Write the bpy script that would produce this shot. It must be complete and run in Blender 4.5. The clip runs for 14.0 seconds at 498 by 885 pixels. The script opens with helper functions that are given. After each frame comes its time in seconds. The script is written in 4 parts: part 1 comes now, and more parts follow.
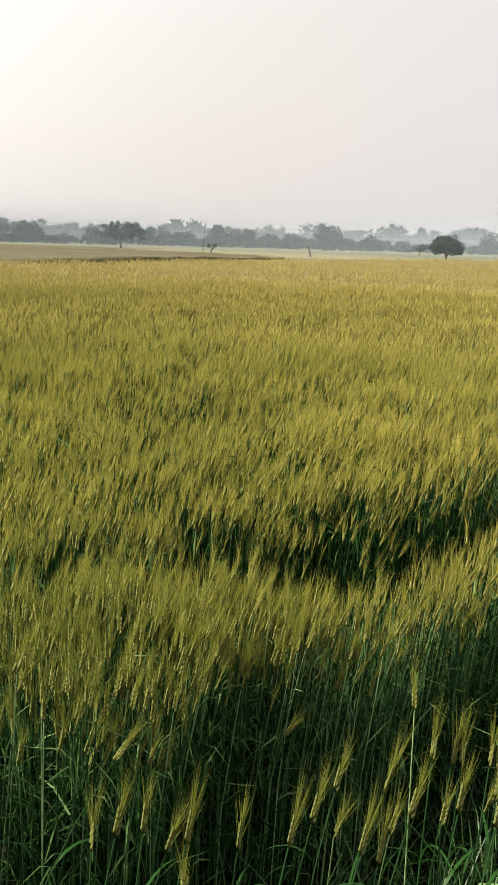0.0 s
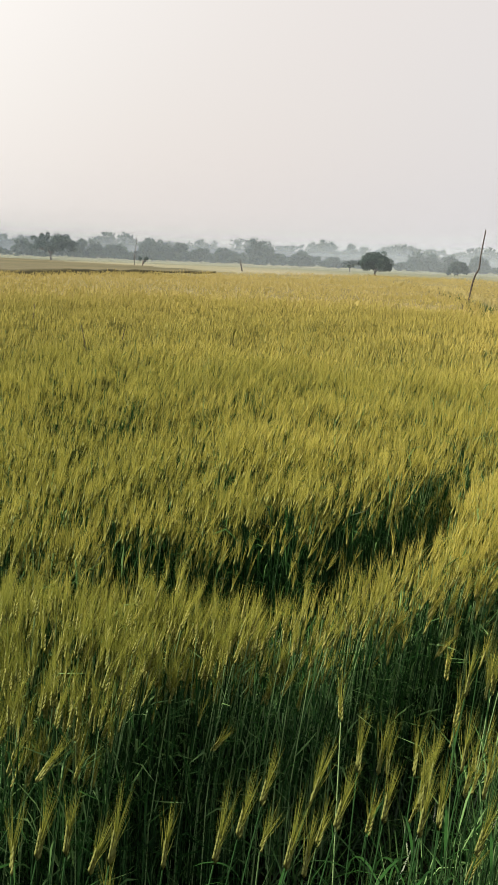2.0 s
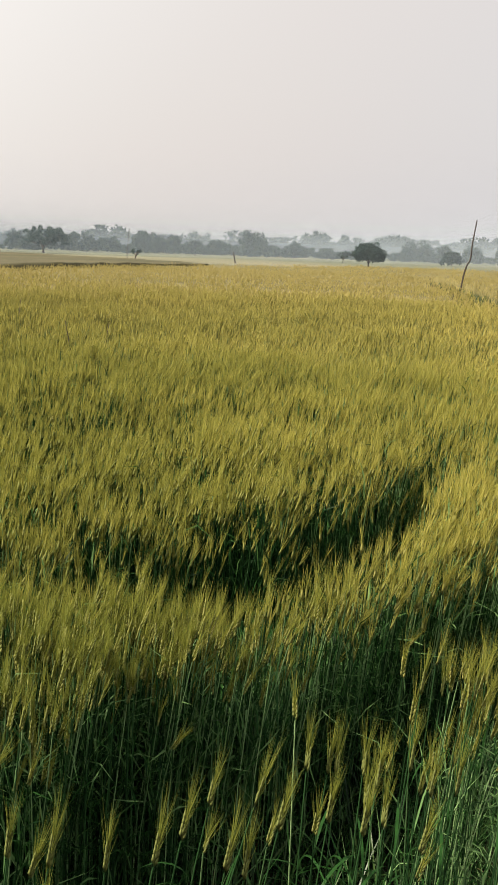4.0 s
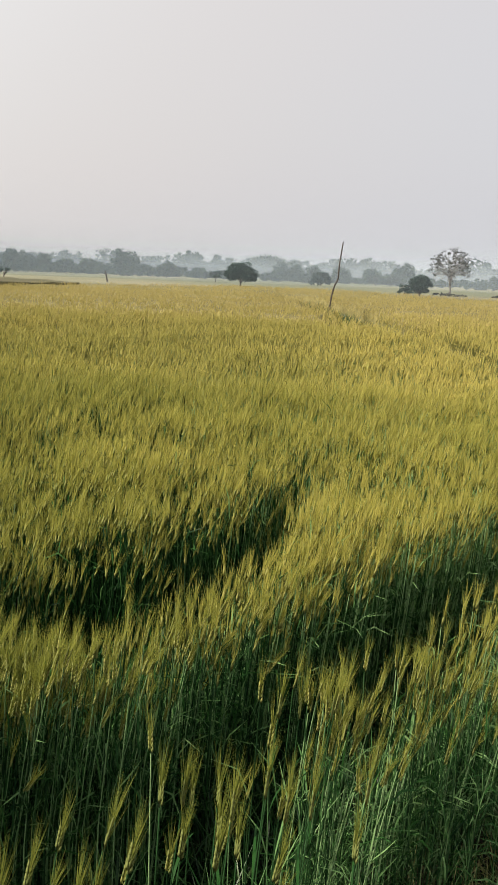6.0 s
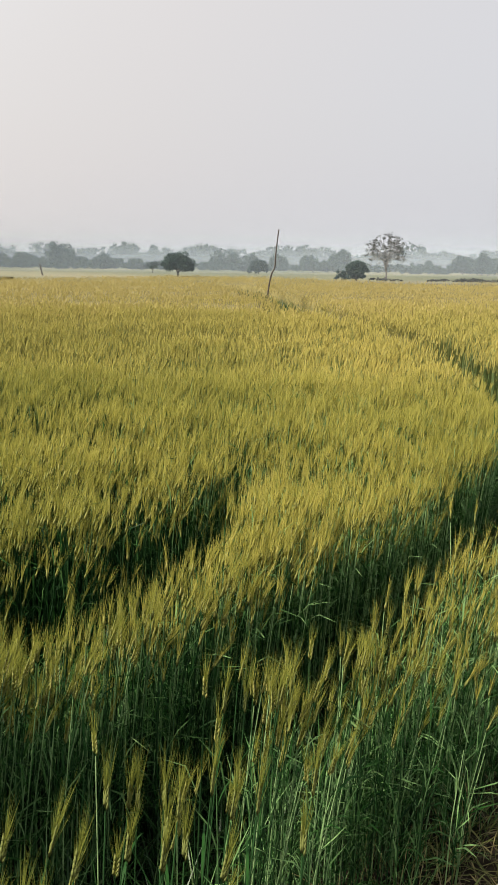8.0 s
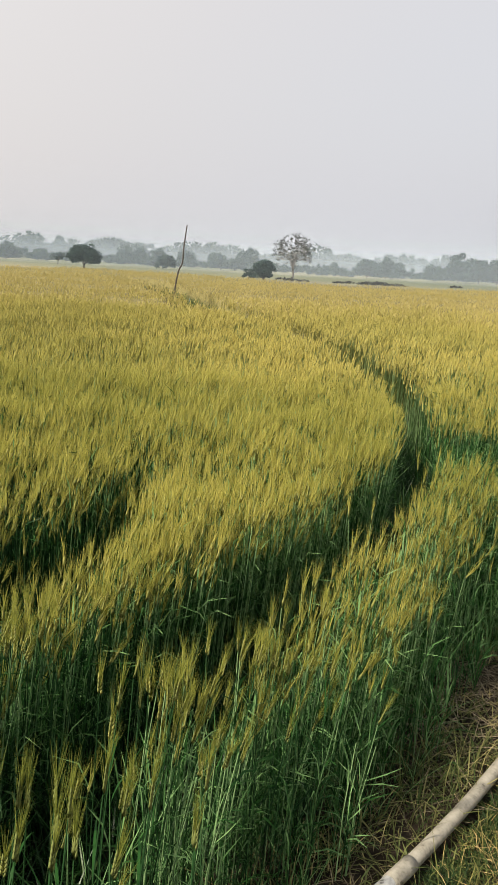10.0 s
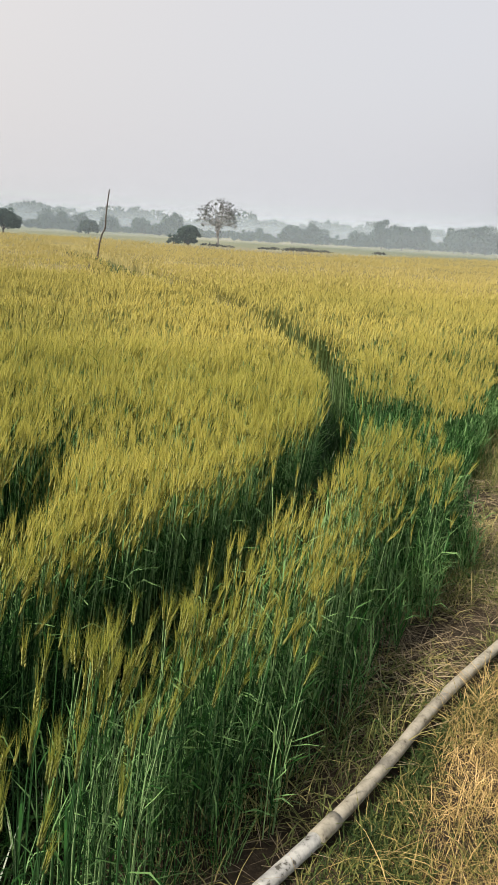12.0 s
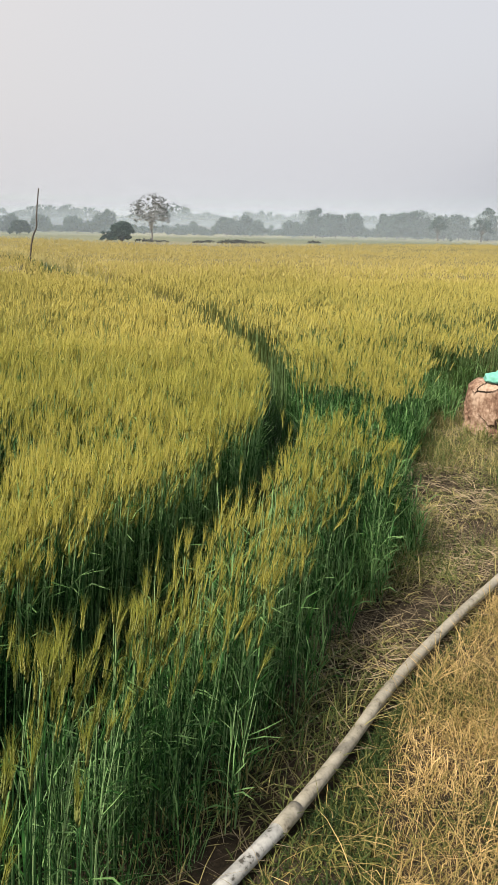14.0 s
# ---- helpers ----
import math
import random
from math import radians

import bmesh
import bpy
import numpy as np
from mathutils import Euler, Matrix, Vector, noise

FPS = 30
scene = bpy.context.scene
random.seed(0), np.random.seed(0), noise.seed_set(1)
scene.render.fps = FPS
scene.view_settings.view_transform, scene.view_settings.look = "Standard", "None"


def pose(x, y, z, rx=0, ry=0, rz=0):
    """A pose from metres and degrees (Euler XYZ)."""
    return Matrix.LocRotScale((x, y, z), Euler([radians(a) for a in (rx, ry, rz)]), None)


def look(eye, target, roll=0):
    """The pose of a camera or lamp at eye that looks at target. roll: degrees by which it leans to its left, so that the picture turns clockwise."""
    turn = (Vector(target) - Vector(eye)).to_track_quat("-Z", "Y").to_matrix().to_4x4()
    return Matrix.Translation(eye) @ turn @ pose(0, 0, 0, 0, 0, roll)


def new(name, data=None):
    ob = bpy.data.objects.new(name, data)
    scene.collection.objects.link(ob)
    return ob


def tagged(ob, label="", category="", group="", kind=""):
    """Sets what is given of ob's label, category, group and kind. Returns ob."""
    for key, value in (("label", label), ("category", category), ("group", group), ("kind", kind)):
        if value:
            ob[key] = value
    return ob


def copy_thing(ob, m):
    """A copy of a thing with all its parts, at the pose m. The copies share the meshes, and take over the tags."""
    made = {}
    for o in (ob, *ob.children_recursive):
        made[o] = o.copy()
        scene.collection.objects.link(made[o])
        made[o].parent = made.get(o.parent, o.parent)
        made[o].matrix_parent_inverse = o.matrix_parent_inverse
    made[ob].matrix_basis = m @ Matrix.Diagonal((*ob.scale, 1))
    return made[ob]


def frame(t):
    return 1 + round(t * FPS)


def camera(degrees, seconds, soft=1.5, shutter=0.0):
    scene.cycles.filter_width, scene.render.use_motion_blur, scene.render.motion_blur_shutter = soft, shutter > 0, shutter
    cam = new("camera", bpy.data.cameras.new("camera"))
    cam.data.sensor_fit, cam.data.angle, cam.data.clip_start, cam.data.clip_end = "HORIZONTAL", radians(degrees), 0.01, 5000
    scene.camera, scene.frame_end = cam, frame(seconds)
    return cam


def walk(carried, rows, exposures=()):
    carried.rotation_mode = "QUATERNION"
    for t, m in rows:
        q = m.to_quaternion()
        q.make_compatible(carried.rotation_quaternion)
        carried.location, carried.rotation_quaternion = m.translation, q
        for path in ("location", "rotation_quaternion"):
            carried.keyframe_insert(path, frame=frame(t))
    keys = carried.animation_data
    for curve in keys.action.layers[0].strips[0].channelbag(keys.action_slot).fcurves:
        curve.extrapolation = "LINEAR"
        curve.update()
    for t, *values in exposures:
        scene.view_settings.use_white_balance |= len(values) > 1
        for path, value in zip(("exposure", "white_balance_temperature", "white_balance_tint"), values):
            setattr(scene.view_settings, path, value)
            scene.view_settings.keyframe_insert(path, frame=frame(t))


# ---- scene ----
# seconds, eye x y z, turn to the right, tilt up, lean to the left
ROWS = [
    (0.0, 0.000, 0.000, 1.750, 0.00, -12.63, 1.52),
    (0.5, 0.003, -0.001, 1.751, 1.48, -12.40, 2.07),
    (1.0, 0.006, -0.001, 1.752, 2.55, -12.13, 2.13),
    (1.5, 0.006, 0.000, 1.751, 3.66, -11.64, 2.29),
    (2.0, 0.013, 0.002, 1.750, 4.39, -11.63, 2.29),
    (4.5, 0.131, 0.008, 1.768, 4.98, -12.18, 1.54),
    (5.0, 0.150, 0.023, 1.769, 7.26, -11.58, 1.73),
    (5.5, 0.158, 0.026, 1.772, 10.40, -11.16, 2.27),
    (6.0, 0.165, 0.026, 1.776, 12.67, -10.67, 2.20),
    (6.5, 0.172, 0.031, 1.777, 13.79, -10.25, 1.50),
    (7.0, 0.177, 0.033, 1.778, 15.16, -10.24, 0.89),
    (9.5, 0.197, 0.046, 1.788, 19.16, -12.57, 2.29),
    (10.0, 0.196, 0.034, 1.781, 22.55, -11.26, 3.04),
    (10.5, 0.196, 0.031, 1.780, 23.82, -11.31, 3.37),
    (11.0, 0.198, 0.030, 1.780, 25.21, -12.24, 3.46),
    (11.5, 0.203, 0.029, 1.785, 26.52, -12.37, 3.55),
    (12.0, 0.205, 0.026, 1.789, 27.41, -13.10, 3.36),
    (12.5, 0.212, 0.029, 1.793, 29.18, -13.95, 2.94),
    (13.0, 0.213, 0.029, 1.796, 30.32, -14.82, 2.31),
    (13.5, 0.218, 0.031, 1.796, 31.11, -15.28, 2.44),
    (14.0, 0.217, 0.021, 1.799, 30.99, -13.42, 1.09),
]
cam = camera(31.03, 14.0, soft=1.55)
walk(cam, [(t, pose(x, y, z, 90 + tilt, 0, -turn) @ pose(0, 0, 0, 0, 0, lean)) for t, x, y, z, turn, tilt, lean in ROWS],
     exposures=((0.0, 0.10, 6780, 10.5), (1.5, 0.05, 6760, 10.5), (4.5, -0.05, 6720, 10.5), (5.0, -0.03, 6620, 10), (6.0, -0.11, 6500, 10), (7.0, -0.11, 6500, 10), (9.5, 0.0, 6500, 10), (10.5, -0.06, 6500, 10), (12.5, 0.0, 6500, 10),
                (14.0, -0.02, 6500, 10)))

# ---- world, sun ----
SUN_AZ, SUN_EL = -108.0, 46.0          # degrees right of +y, degrees up
sun_way = Vector((math.sin(radians(SUN_AZ)) * math.cos(radians(SUN_EL)),
                  math.cos(radians(SUN_AZ)) * math.cos(radians(SUN_EL)), math.sin(radians(SUN_EL))))
glow_way = Vector((-0.738, -0.157, 0.656))          # the brightest part of the haze
world = bpy.data.worlds.new("hazy_sky")
scene.world = world
world.use_nodes = True
wn, wl = world.node_tree.nodes, world.node_tree.links
wn.clear()


def wnode(kind, **kw):
    n = wn.new(kind)
    for k, v in kw.items():
        n.inputs[k].default_value = v
    return n


w_out = wn.new("ShaderNodeOutputWorld")
w_sky = wn.new("ShaderNodeTexSky")
w_sky.sky_type = "NISHITA"
w_sky.sun_disc = False
w_sky.sun_elevation, w_sky.sun_rotation = radians(SUN_EL), radians(SUN_AZ)
w_sky.air_density, w_sky.dust_density, w_sky.ozone_density = 1.5, 8.0, 1.0
w_bg_sky = wnode("ShaderNodeBackground", Strength=0.02)
wl.new(w_sky.outputs[0], w_bg_sky.inputs["Color"])
# thick pale haze, brighter towards the sun
w_co = wn.new("ShaderNodeTexCoord")
w_dot = wn.new("ShaderNodeVectorMath")
w_dot.operation = "DOT_PRODUCT"
w_dot.inputs[1].default_value = glow_way
wl.new(w_co.outputs["Generated"], w_dot.inputs[0])
w_ramp = wn.new("ShaderNodeValToRGB")
w_ramp.color_ramp.interpolation = "B_SPLINE"
e = w_ramp.color_ramp.elements
e[0].position, e[0].color = 0.0, (0.46, 0.48, 0.54, 1)
e[1].position, e[1].color = 1.0, (1.30, 1.27, 1.22, 1)
for p, c in ((0.06, (0.725, 0.73, 0.775, 1)), (0.16, (0.74, 0.74, 0.777, 1)), (0.25, (0.775, 0.752, 0.762, 1)), (0.33, (0.825, 0.785, 0.775, 1)), (0.40, (0.865, 0.832, 0.818, 1)), (0.48, (0.965, 0.94, 0.922, 1)), (0.56, (1.10, 1.078, 1.05, 1))):
    n = w_ramp.color_ramp.elements.new(p)
    n.color = c
w_fit = wn.new("ShaderNodeMath")
w_fit.operation = "MULTIPLY_ADD"
w_fit.inputs[1].default_value, w_fit.inputs[2].default_value = 0.6, 0.4
wl.new(w_dot.outputs["Value"], w_fit.inputs[0])
wl.new(w_fit.outputs[0], w_ramp.inputs[0])
w_bg = wnode("ShaderNodeBackground", Strength=0.92)
# the haze hugs the ground: overhead the sky is darker
w_sep = wn.new("ShaderNodeSeparateXYZ")
wl.new(w_co.outputs["Generated"], w_sep.inputs[0])
w_high = wn.new("ShaderNodeMapRange")
w_high.interpolation_type = "SMOOTHSTEP"
for k, v in (("From Min", 0.30), ("From Max", 0.75), ("To Min", 0.0), ("To Max", 0.62)):
    w_high.inputs[k].default_value = v
wl.new(w_sep.outputs["Z"], w_high.inputs["Value"])
w_over = wn.new("ShaderNodeMix")
w_over.data_type = "RGBA"
wl.new(w_high.outputs[0], w_over.inputs[0])
wl.new(w_ramp.outputs[0], w_over.inputs[6])
w_over.inputs[7].default_value = (0.26, 0.30, 0.37, 1)
wl.new(w_over.outputs[2], w_bg.inputs["Color"])
w_add = wn.new("ShaderNodeAddShader")
wl.new(w_bg_sky.outputs[0], w_add.inputs[0])
wl.new(w_bg.outputs[0], w_add.inputs[1])
wl.new(w_add.outputs[0], w_out.inputs["Surface"])

sun = new("sun", bpy.data.lights.new("sun", "SUN"))
sun.data.energy, sun.data.angle, sun.data.color = 8.0, radians(3), (1.0, 0.90, 0.74)
sun.matrix_world = look(sun_way * 50, (0, 0, 0))


# ---- materials ----
def material(name):
    m = bpy.data.materials.new(name)
    m.use_nodes = True
    m.node_tree.nodes.clear()
    return m, m.node_tree.nodes, m.node_tree.links


def noise_node(ns, ls, scale, detail=3.0, co="Object"):
    c = ns.new("ShaderNodeTexCoord")
    n = ns.new("ShaderNodeTexNoise")
    n.inputs["Scale"].default_value, n.inputs["Detail"].default_value = scale, detail
    ls.new(c.outputs[co], n.inputs["Vector"])
    return n.outputs["Fac"]


def ramp(ns, ls, fac, stops):
    r = ns.new("ShaderNodeValToRGB")
    e = r.color_ramp.elements
    e[0].position, e[0].color = stops[0][0], (*stops[0][1], 1)
    e[1].position, e[1].color = stops[-1][0], (*stops[-1][1], 1)
    for p, c in stops[1:-1]:
        e.new(p).color = (*c, 1)
    ls.new(fac, r.inputs[0])
    return r.outputs[0]


def mixed(ns, ls, fac, a, b, blend="MIX"):
    m = ns.new("ShaderNodeMix")
    m.data_type, m.blend_type = "RGBA", blend
    for s, v in ((m.inputs[0], fac), (m.inputs[6], a), (m.inputs[7], b)):
        if isinstance(v, (int, float)):
            s.default_value = v
        elif isinstance(v, tuple):
            s.default_value = (*v, 1)
        else:
            ls.new(v, s)
    return m.outputs[2]


def math_node(ns, ls, op, a, b):
    m = ns.new("ShaderNodeMath")
    m.operation = op
    for s, v in zip(m.inputs, (a, b)):
        if isinstance(v, (int, float)):
            s.default_value = v
        else:
            ls.new(v, s)
    return m.outputs[0]


def plant(name, young, ripe, dry, through_light=0.35, patch=0.35, rough=0.55, spread=0.9, bias=0.0, ripen=0.0, far=None, far_y=(4.0, 26.0), verge=0.0, gloss=0.1):
    """Leaves and ears: colour by plant and by patches of the field; some light shines through."""
    m, ns, ls = material(name)
    isl = ns.new("ShaderNodeNewGeometry").outputs["Random Per Island"]
    big = noise_node(ns, ls, patch, 3)
    fac = math_node(ns, ls, "ADD", math_node(ns, ls, "MULTIPLY", isl, spread * 0.6), math_node(ns, ls, "MULTIPLY", big, 1.5))
    fac = math_node(ns, ls, "ADD", fac, -0.52 + bias)
    co = ns.new("ShaderNodeTexCoord")
    sep = ns.new("ShaderNodeSeparateXYZ")
    ls.new(co.outputs["Object"], sep.inputs[0])
    east = ns.new("ShaderNodeMapRange")
    for k, v in (("From Min", -2.5), ("From Max", 6.5), ("To Min", 0.02), ("To Max", 0.40)):
        east.inputs[k].default_value = v * (ripen if k.startswith("To") else 1)
    ls.new(sep.outputs["X"], east.inputs["Value"])
    fac = math_node(ns, ls, "ADD", fac, east.outputs[0])
    if verge:                                       # colour shift by the verge: sunlight on the strip put into stems and leaves
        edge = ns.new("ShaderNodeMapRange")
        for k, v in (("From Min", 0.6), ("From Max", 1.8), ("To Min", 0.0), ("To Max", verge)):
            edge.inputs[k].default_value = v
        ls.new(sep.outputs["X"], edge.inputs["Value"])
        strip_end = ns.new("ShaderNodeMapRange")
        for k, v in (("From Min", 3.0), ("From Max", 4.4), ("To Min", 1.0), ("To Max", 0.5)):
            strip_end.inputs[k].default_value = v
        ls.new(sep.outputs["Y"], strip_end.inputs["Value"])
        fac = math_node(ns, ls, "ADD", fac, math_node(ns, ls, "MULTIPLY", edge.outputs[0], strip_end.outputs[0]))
    inner = ns.new("ShaderNodeMapRange")           # the watered edge ripens last
    for k, v in (("From Min", 1.5), ("From Max", 8.0), ("To Min", -0.40), ("To Max", 0.02)):
        inner.inputs[k].default_value = v * (ripen if k.startswith("To") else 1)
    ls.new(sep.outputs["Y"], inner.inputs["Value"])
    fac = math_node(ns, ls, "ADD", fac, inner.outputs[0])
    col = ramp(ns, ls, fac, ((0.0, young), (0.55, ripe), (1.0, dry)))
    if far:                                         # blends towards the far colour with growing y
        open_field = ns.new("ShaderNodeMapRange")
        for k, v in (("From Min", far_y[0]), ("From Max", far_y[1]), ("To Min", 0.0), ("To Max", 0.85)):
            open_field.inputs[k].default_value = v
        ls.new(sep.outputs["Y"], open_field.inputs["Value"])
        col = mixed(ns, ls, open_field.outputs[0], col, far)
    p = ns.new("ShaderNodeBsdfPrincipled")
    p.inputs["Roughness"].default_value = rough
    p.inputs["Specular IOR Level"].default_value = gloss
    ls.new(col, p.inputs["Base Color"])
    t = ns.new("ShaderNodeBsdfTranslucent")
    ls.new(col, t.inputs["Color"])
    x = ns.new("ShaderNodeMixShader")
    x.inputs[0].default_value = through_light
    ls.new(p.outputs[0], x.inputs[1])
    ls.new(t.outputs[0], x.inputs[2])
    o = ns.new("ShaderNodeOutputMaterial")
    ls.new(x.outputs[0], o.inputs["Surface"])
    return m


def solid(name, stops, scale=4.0, fine=60.0, rough=0.8, bump=0.3, depth=0.02):
    """Soil, bark, plastic: two scales of noise for colour, and fine relief."""
    m, ns, ls = material(name)
    a, b = noise_node(ns, ls, scale, 4), noise_node(ns, ls, fine, 4)
    fac = math_node(ns, ls, "ADD", math_node(ns, ls, "MULTIPLY", a, 0.6), math_node(ns, ls, "MULTIPLY", b, 0.4))
    col = ramp(ns, ls, fac, stops)
    p = ns.new("ShaderNodeBsdfPrincipled")
    p.inputs["Roughness"].default_value = rough
    p.inputs["Specular IOR Level"].default_value = 0.25
    ls.new(col, p.inputs["Base Color"])
    bu = ns.new("ShaderNodeBump")
    bu.inputs["Strength"].default_value, bu.inputs["Distance"].default_value = bump, depth
    ls.new(fac, bu.inputs["Height"])
    ls.new(bu.outputs[0], p.inputs["Normal"])
    o = ns.new("ShaderNodeOutputMaterial")
    ls.new(p.outputs[0], o.inputs["Surface"])
    return m


# near-black to pale greens: shade under the ears and glints put into the colour
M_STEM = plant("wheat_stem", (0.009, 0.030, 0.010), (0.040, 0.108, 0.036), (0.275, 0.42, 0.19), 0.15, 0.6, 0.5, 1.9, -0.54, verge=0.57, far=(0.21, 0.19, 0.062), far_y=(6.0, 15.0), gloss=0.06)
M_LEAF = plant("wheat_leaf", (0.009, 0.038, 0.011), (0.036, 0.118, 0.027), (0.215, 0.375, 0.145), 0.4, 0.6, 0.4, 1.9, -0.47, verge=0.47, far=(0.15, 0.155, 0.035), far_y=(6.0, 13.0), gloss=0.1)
# shaded copy of the wheat leaf: the furrow's shade is in its colour
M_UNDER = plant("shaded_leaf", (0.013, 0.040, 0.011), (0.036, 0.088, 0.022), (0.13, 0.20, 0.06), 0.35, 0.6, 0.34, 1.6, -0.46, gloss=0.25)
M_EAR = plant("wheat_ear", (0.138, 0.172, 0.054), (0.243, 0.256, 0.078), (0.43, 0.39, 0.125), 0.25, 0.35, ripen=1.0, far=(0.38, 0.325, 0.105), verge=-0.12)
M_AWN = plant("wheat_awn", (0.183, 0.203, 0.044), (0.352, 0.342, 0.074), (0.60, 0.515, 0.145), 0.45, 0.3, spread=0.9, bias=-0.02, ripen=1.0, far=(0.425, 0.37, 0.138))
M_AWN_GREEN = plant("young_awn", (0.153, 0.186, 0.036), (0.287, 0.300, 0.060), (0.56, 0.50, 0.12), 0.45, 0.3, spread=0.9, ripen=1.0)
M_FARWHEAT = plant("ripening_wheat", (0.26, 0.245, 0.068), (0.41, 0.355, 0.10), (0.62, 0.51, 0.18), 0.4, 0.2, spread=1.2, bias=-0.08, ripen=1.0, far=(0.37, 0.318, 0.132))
M_DRY = plant("dry_grass", (0.11, 0.125, 0.035), (0.37, 0.275, 0.11), (0.68, 0.50, 0.245), 0.35, 1.6, spread=1.6, bias=-0.17)
M_VERGE = plant("verge_grass", (0.05, 0.085, 0.026), (0.175, 0.185, 0.066), (0.46, 0.385, 0.18), 0.35, 1.3, spread=1.5, bias=-0.18)
M_STRAW = plant("straw", (0.072, 0.058, 0.038), (0.165, 0.134, 0.088), (0.42, 0.34, 0.23), 0.2, 1.5, spread=1.5, bias=-0.05)
M_WEED = plant("green_weed", (0.020, 0.044, 0.015), (0.062, 0.092, 0.028), (0.24, 0.225, 0.075), 0.35, 3.0, spread=1.6, bias=-0.32)
M_CANOPY = solid("wheat_canopy", ((0.3, (0.06, 0.066, 0.022)), (0.5, (0.125, 0.12, 0.042)), (0.7, (0.215, 0.19, 0.07))), 0.25, 9, 0.8, 0.3, 0.05)
M_CANOPY_FAR = solid("golden_canopy", ((0.3, (0.10, 0.09, 0.034)), (0.5, (0.155, 0.136, 0.054)), (0.7, (0.215, 0.185, 0.075))), 0.3, 14, 0.9, 0.5, 0.08)
M_PLOT = solid("stubble_plot", ((0.3, (0.058, 0.058, 0.03)), (0.5, (0.09, 0.083, 0.043)), (0.7, (0.13, 0.116, 0.062))), 0.15, 3, 0.85, 0.5, 0.1)
M_BARK = solid("bark", ((0.3, (0.05, 0.04, 0.03)), (0.7, (0.14, 0.11, 0.085))), 3, 20, 0.9, 0.5)
M_BARK_PALE = solid("pale_bark", ((0.3, (0.12, 0.11, 0.10)), (0.7, (0.22, 0.205, 0.19))), 3, 20, 0.9, 0.5)
# bluish foliage: part of the haze over the trees is put into the colour
M_TREE = plant("tree_foliage", (0.020, 0.043, 0.036), (0.030, 0.058, 0.047), (0.055, 0.082, 0.060), 0.25, 0.2)
M_TREE_THIN = plant("thin_foliage", (0.03, 0.034, 0.028), (0.05, 0.052, 0.042), (0.10, 0.095, 0.08), 0.3, 0.4)
M_PIPE = solid("weathered_plastic", ((0.33, (0.08, 0.07, 0.05)), (0.40, (0.20, 0.185, 0.15)), (0.5, (0.27, 0.25, 0.205)), (0.7, (0.35, 0.33, 0.28))), 22, 80, 0.5, 0.15, 0.003)
M_PIPE_PALE = solid("pale_plastic", ((0.38, (0.08, 0.075, 0.065)), (0.43, (0.29, 0.29, 0.285)), (0.5, (0.37, 0.37, 0.36)), (0.7, (0.47, 0.47, 0.46))), 30, 95, 0.45, 0.15, 0.003)
M_POLE = solid("grey_wood", ((0.3, (0.035, 0.03, 0.027)), (0.7, (0.085, 0.07, 0.06))), 6, 40, 0.85, 0.4)


def stump_material():
    """Weathered reddish wood, split by dark winding cracks."""
    m, ns, ls = material("cracked_stump")
    a, b = noise_node(ns, ls, 5, 4), noise_node(ns, ls, 34, 4)
    fac = math_node(ns, ls, "ADD", math_node(ns, ls, "MULTIPLY", a, 0.6), math_node(ns, ls, "MULTIPLY", b, 0.4))
    col = ramp(ns, ls, fac, ((0.36, (0.085, 0.045, 0.032)), (0.48, (0.20, 0.125, 0.09)), (0.62, (0.40, 0.295, 0.23))))
    c = ns.new("ShaderNodeTexCoord")
    sway = ns.new("ShaderNodeTexNoise")
    sway.inputs["Scale"].default_value = 3.5
    ls.new(c.outputs["Object"], sway.inputs["Vector"])
    bent = ns.new("ShaderNodeVectorMath")
    bent.operation = "MULTIPLY_ADD"
    ls.new(sway.outputs["Color"], bent.inputs[0])
    bent.inputs[1].default_value = (0.5, 0.5, 0.4)
    ls.new(c.outputs["Object"], bent.inputs[2])
    v = ns.new("ShaderNodeTexVoronoi")
    v.feature = "DISTANCE_TO_EDGE"
    v.inputs["Scale"].default_value = 2.5
    ls.new(bent.outputs[0], v.inputs["Vector"])
    split = ns.new("ShaderNodeMapRange")
    split.inputs["From Min"].default_value, split.inputs["From Max"].default_value = 0.004, 0.04
    ls.new(math_node(ns, ls, "ADD", v.outputs["Distance"], math_node(ns, ls, "MULTIPLY", math_node(ns, ls, "SUBTRACT", b, 0.45), 0.07)), split.inputs["Value"])
    part_way = ns.new("ShaderNodeMapRange")        # the cracks die out here and there
    part_way.inputs["From Min"].default_value, part_way.inputs["From Max"].default_value = 0.44, 0.56
    ls.new(noise_node(ns, ls, 2.6, 1), part_way.inputs["Value"])
    crack = ns.new("ShaderNodeMath")
    crack.operation = "MAXIMUM"
    ls.new(split.outputs[0], crack.inputs[0])
    ls.new(part_way.outputs[0], crack.inputs[1])
    col = mixed(ns, ls, crack.outputs[0], (0.035, 0.02, 0.015), col)
    p = ns.new("ShaderNodeBsdfPrincipled")
    p.inputs["Roughness"].default_value = 0.88
    p.inputs["Specular IOR Level"].default_value = 0.2
    ls.new(col, p.inputs["Base Color"])
    bu = ns.new("ShaderNodeBump")
    bu.inputs["Strength"].default_value, bu.inputs["Distance"].default_value = 0.9, 0.03
    ls.new(math_node(ns, ls, "ADD", crack.outputs[0], math_node(ns, ls, "MULTIPLY", fac, 0.4)), bu.inputs["Height"])
    ls.new(bu.outputs[0], p.inputs["Normal"])
    o = ns.new("ShaderNodeOutputMaterial")
    ls.new(p.outputs[0], o.inputs["Surface"])
    return m


M_STUMP = stump_material()
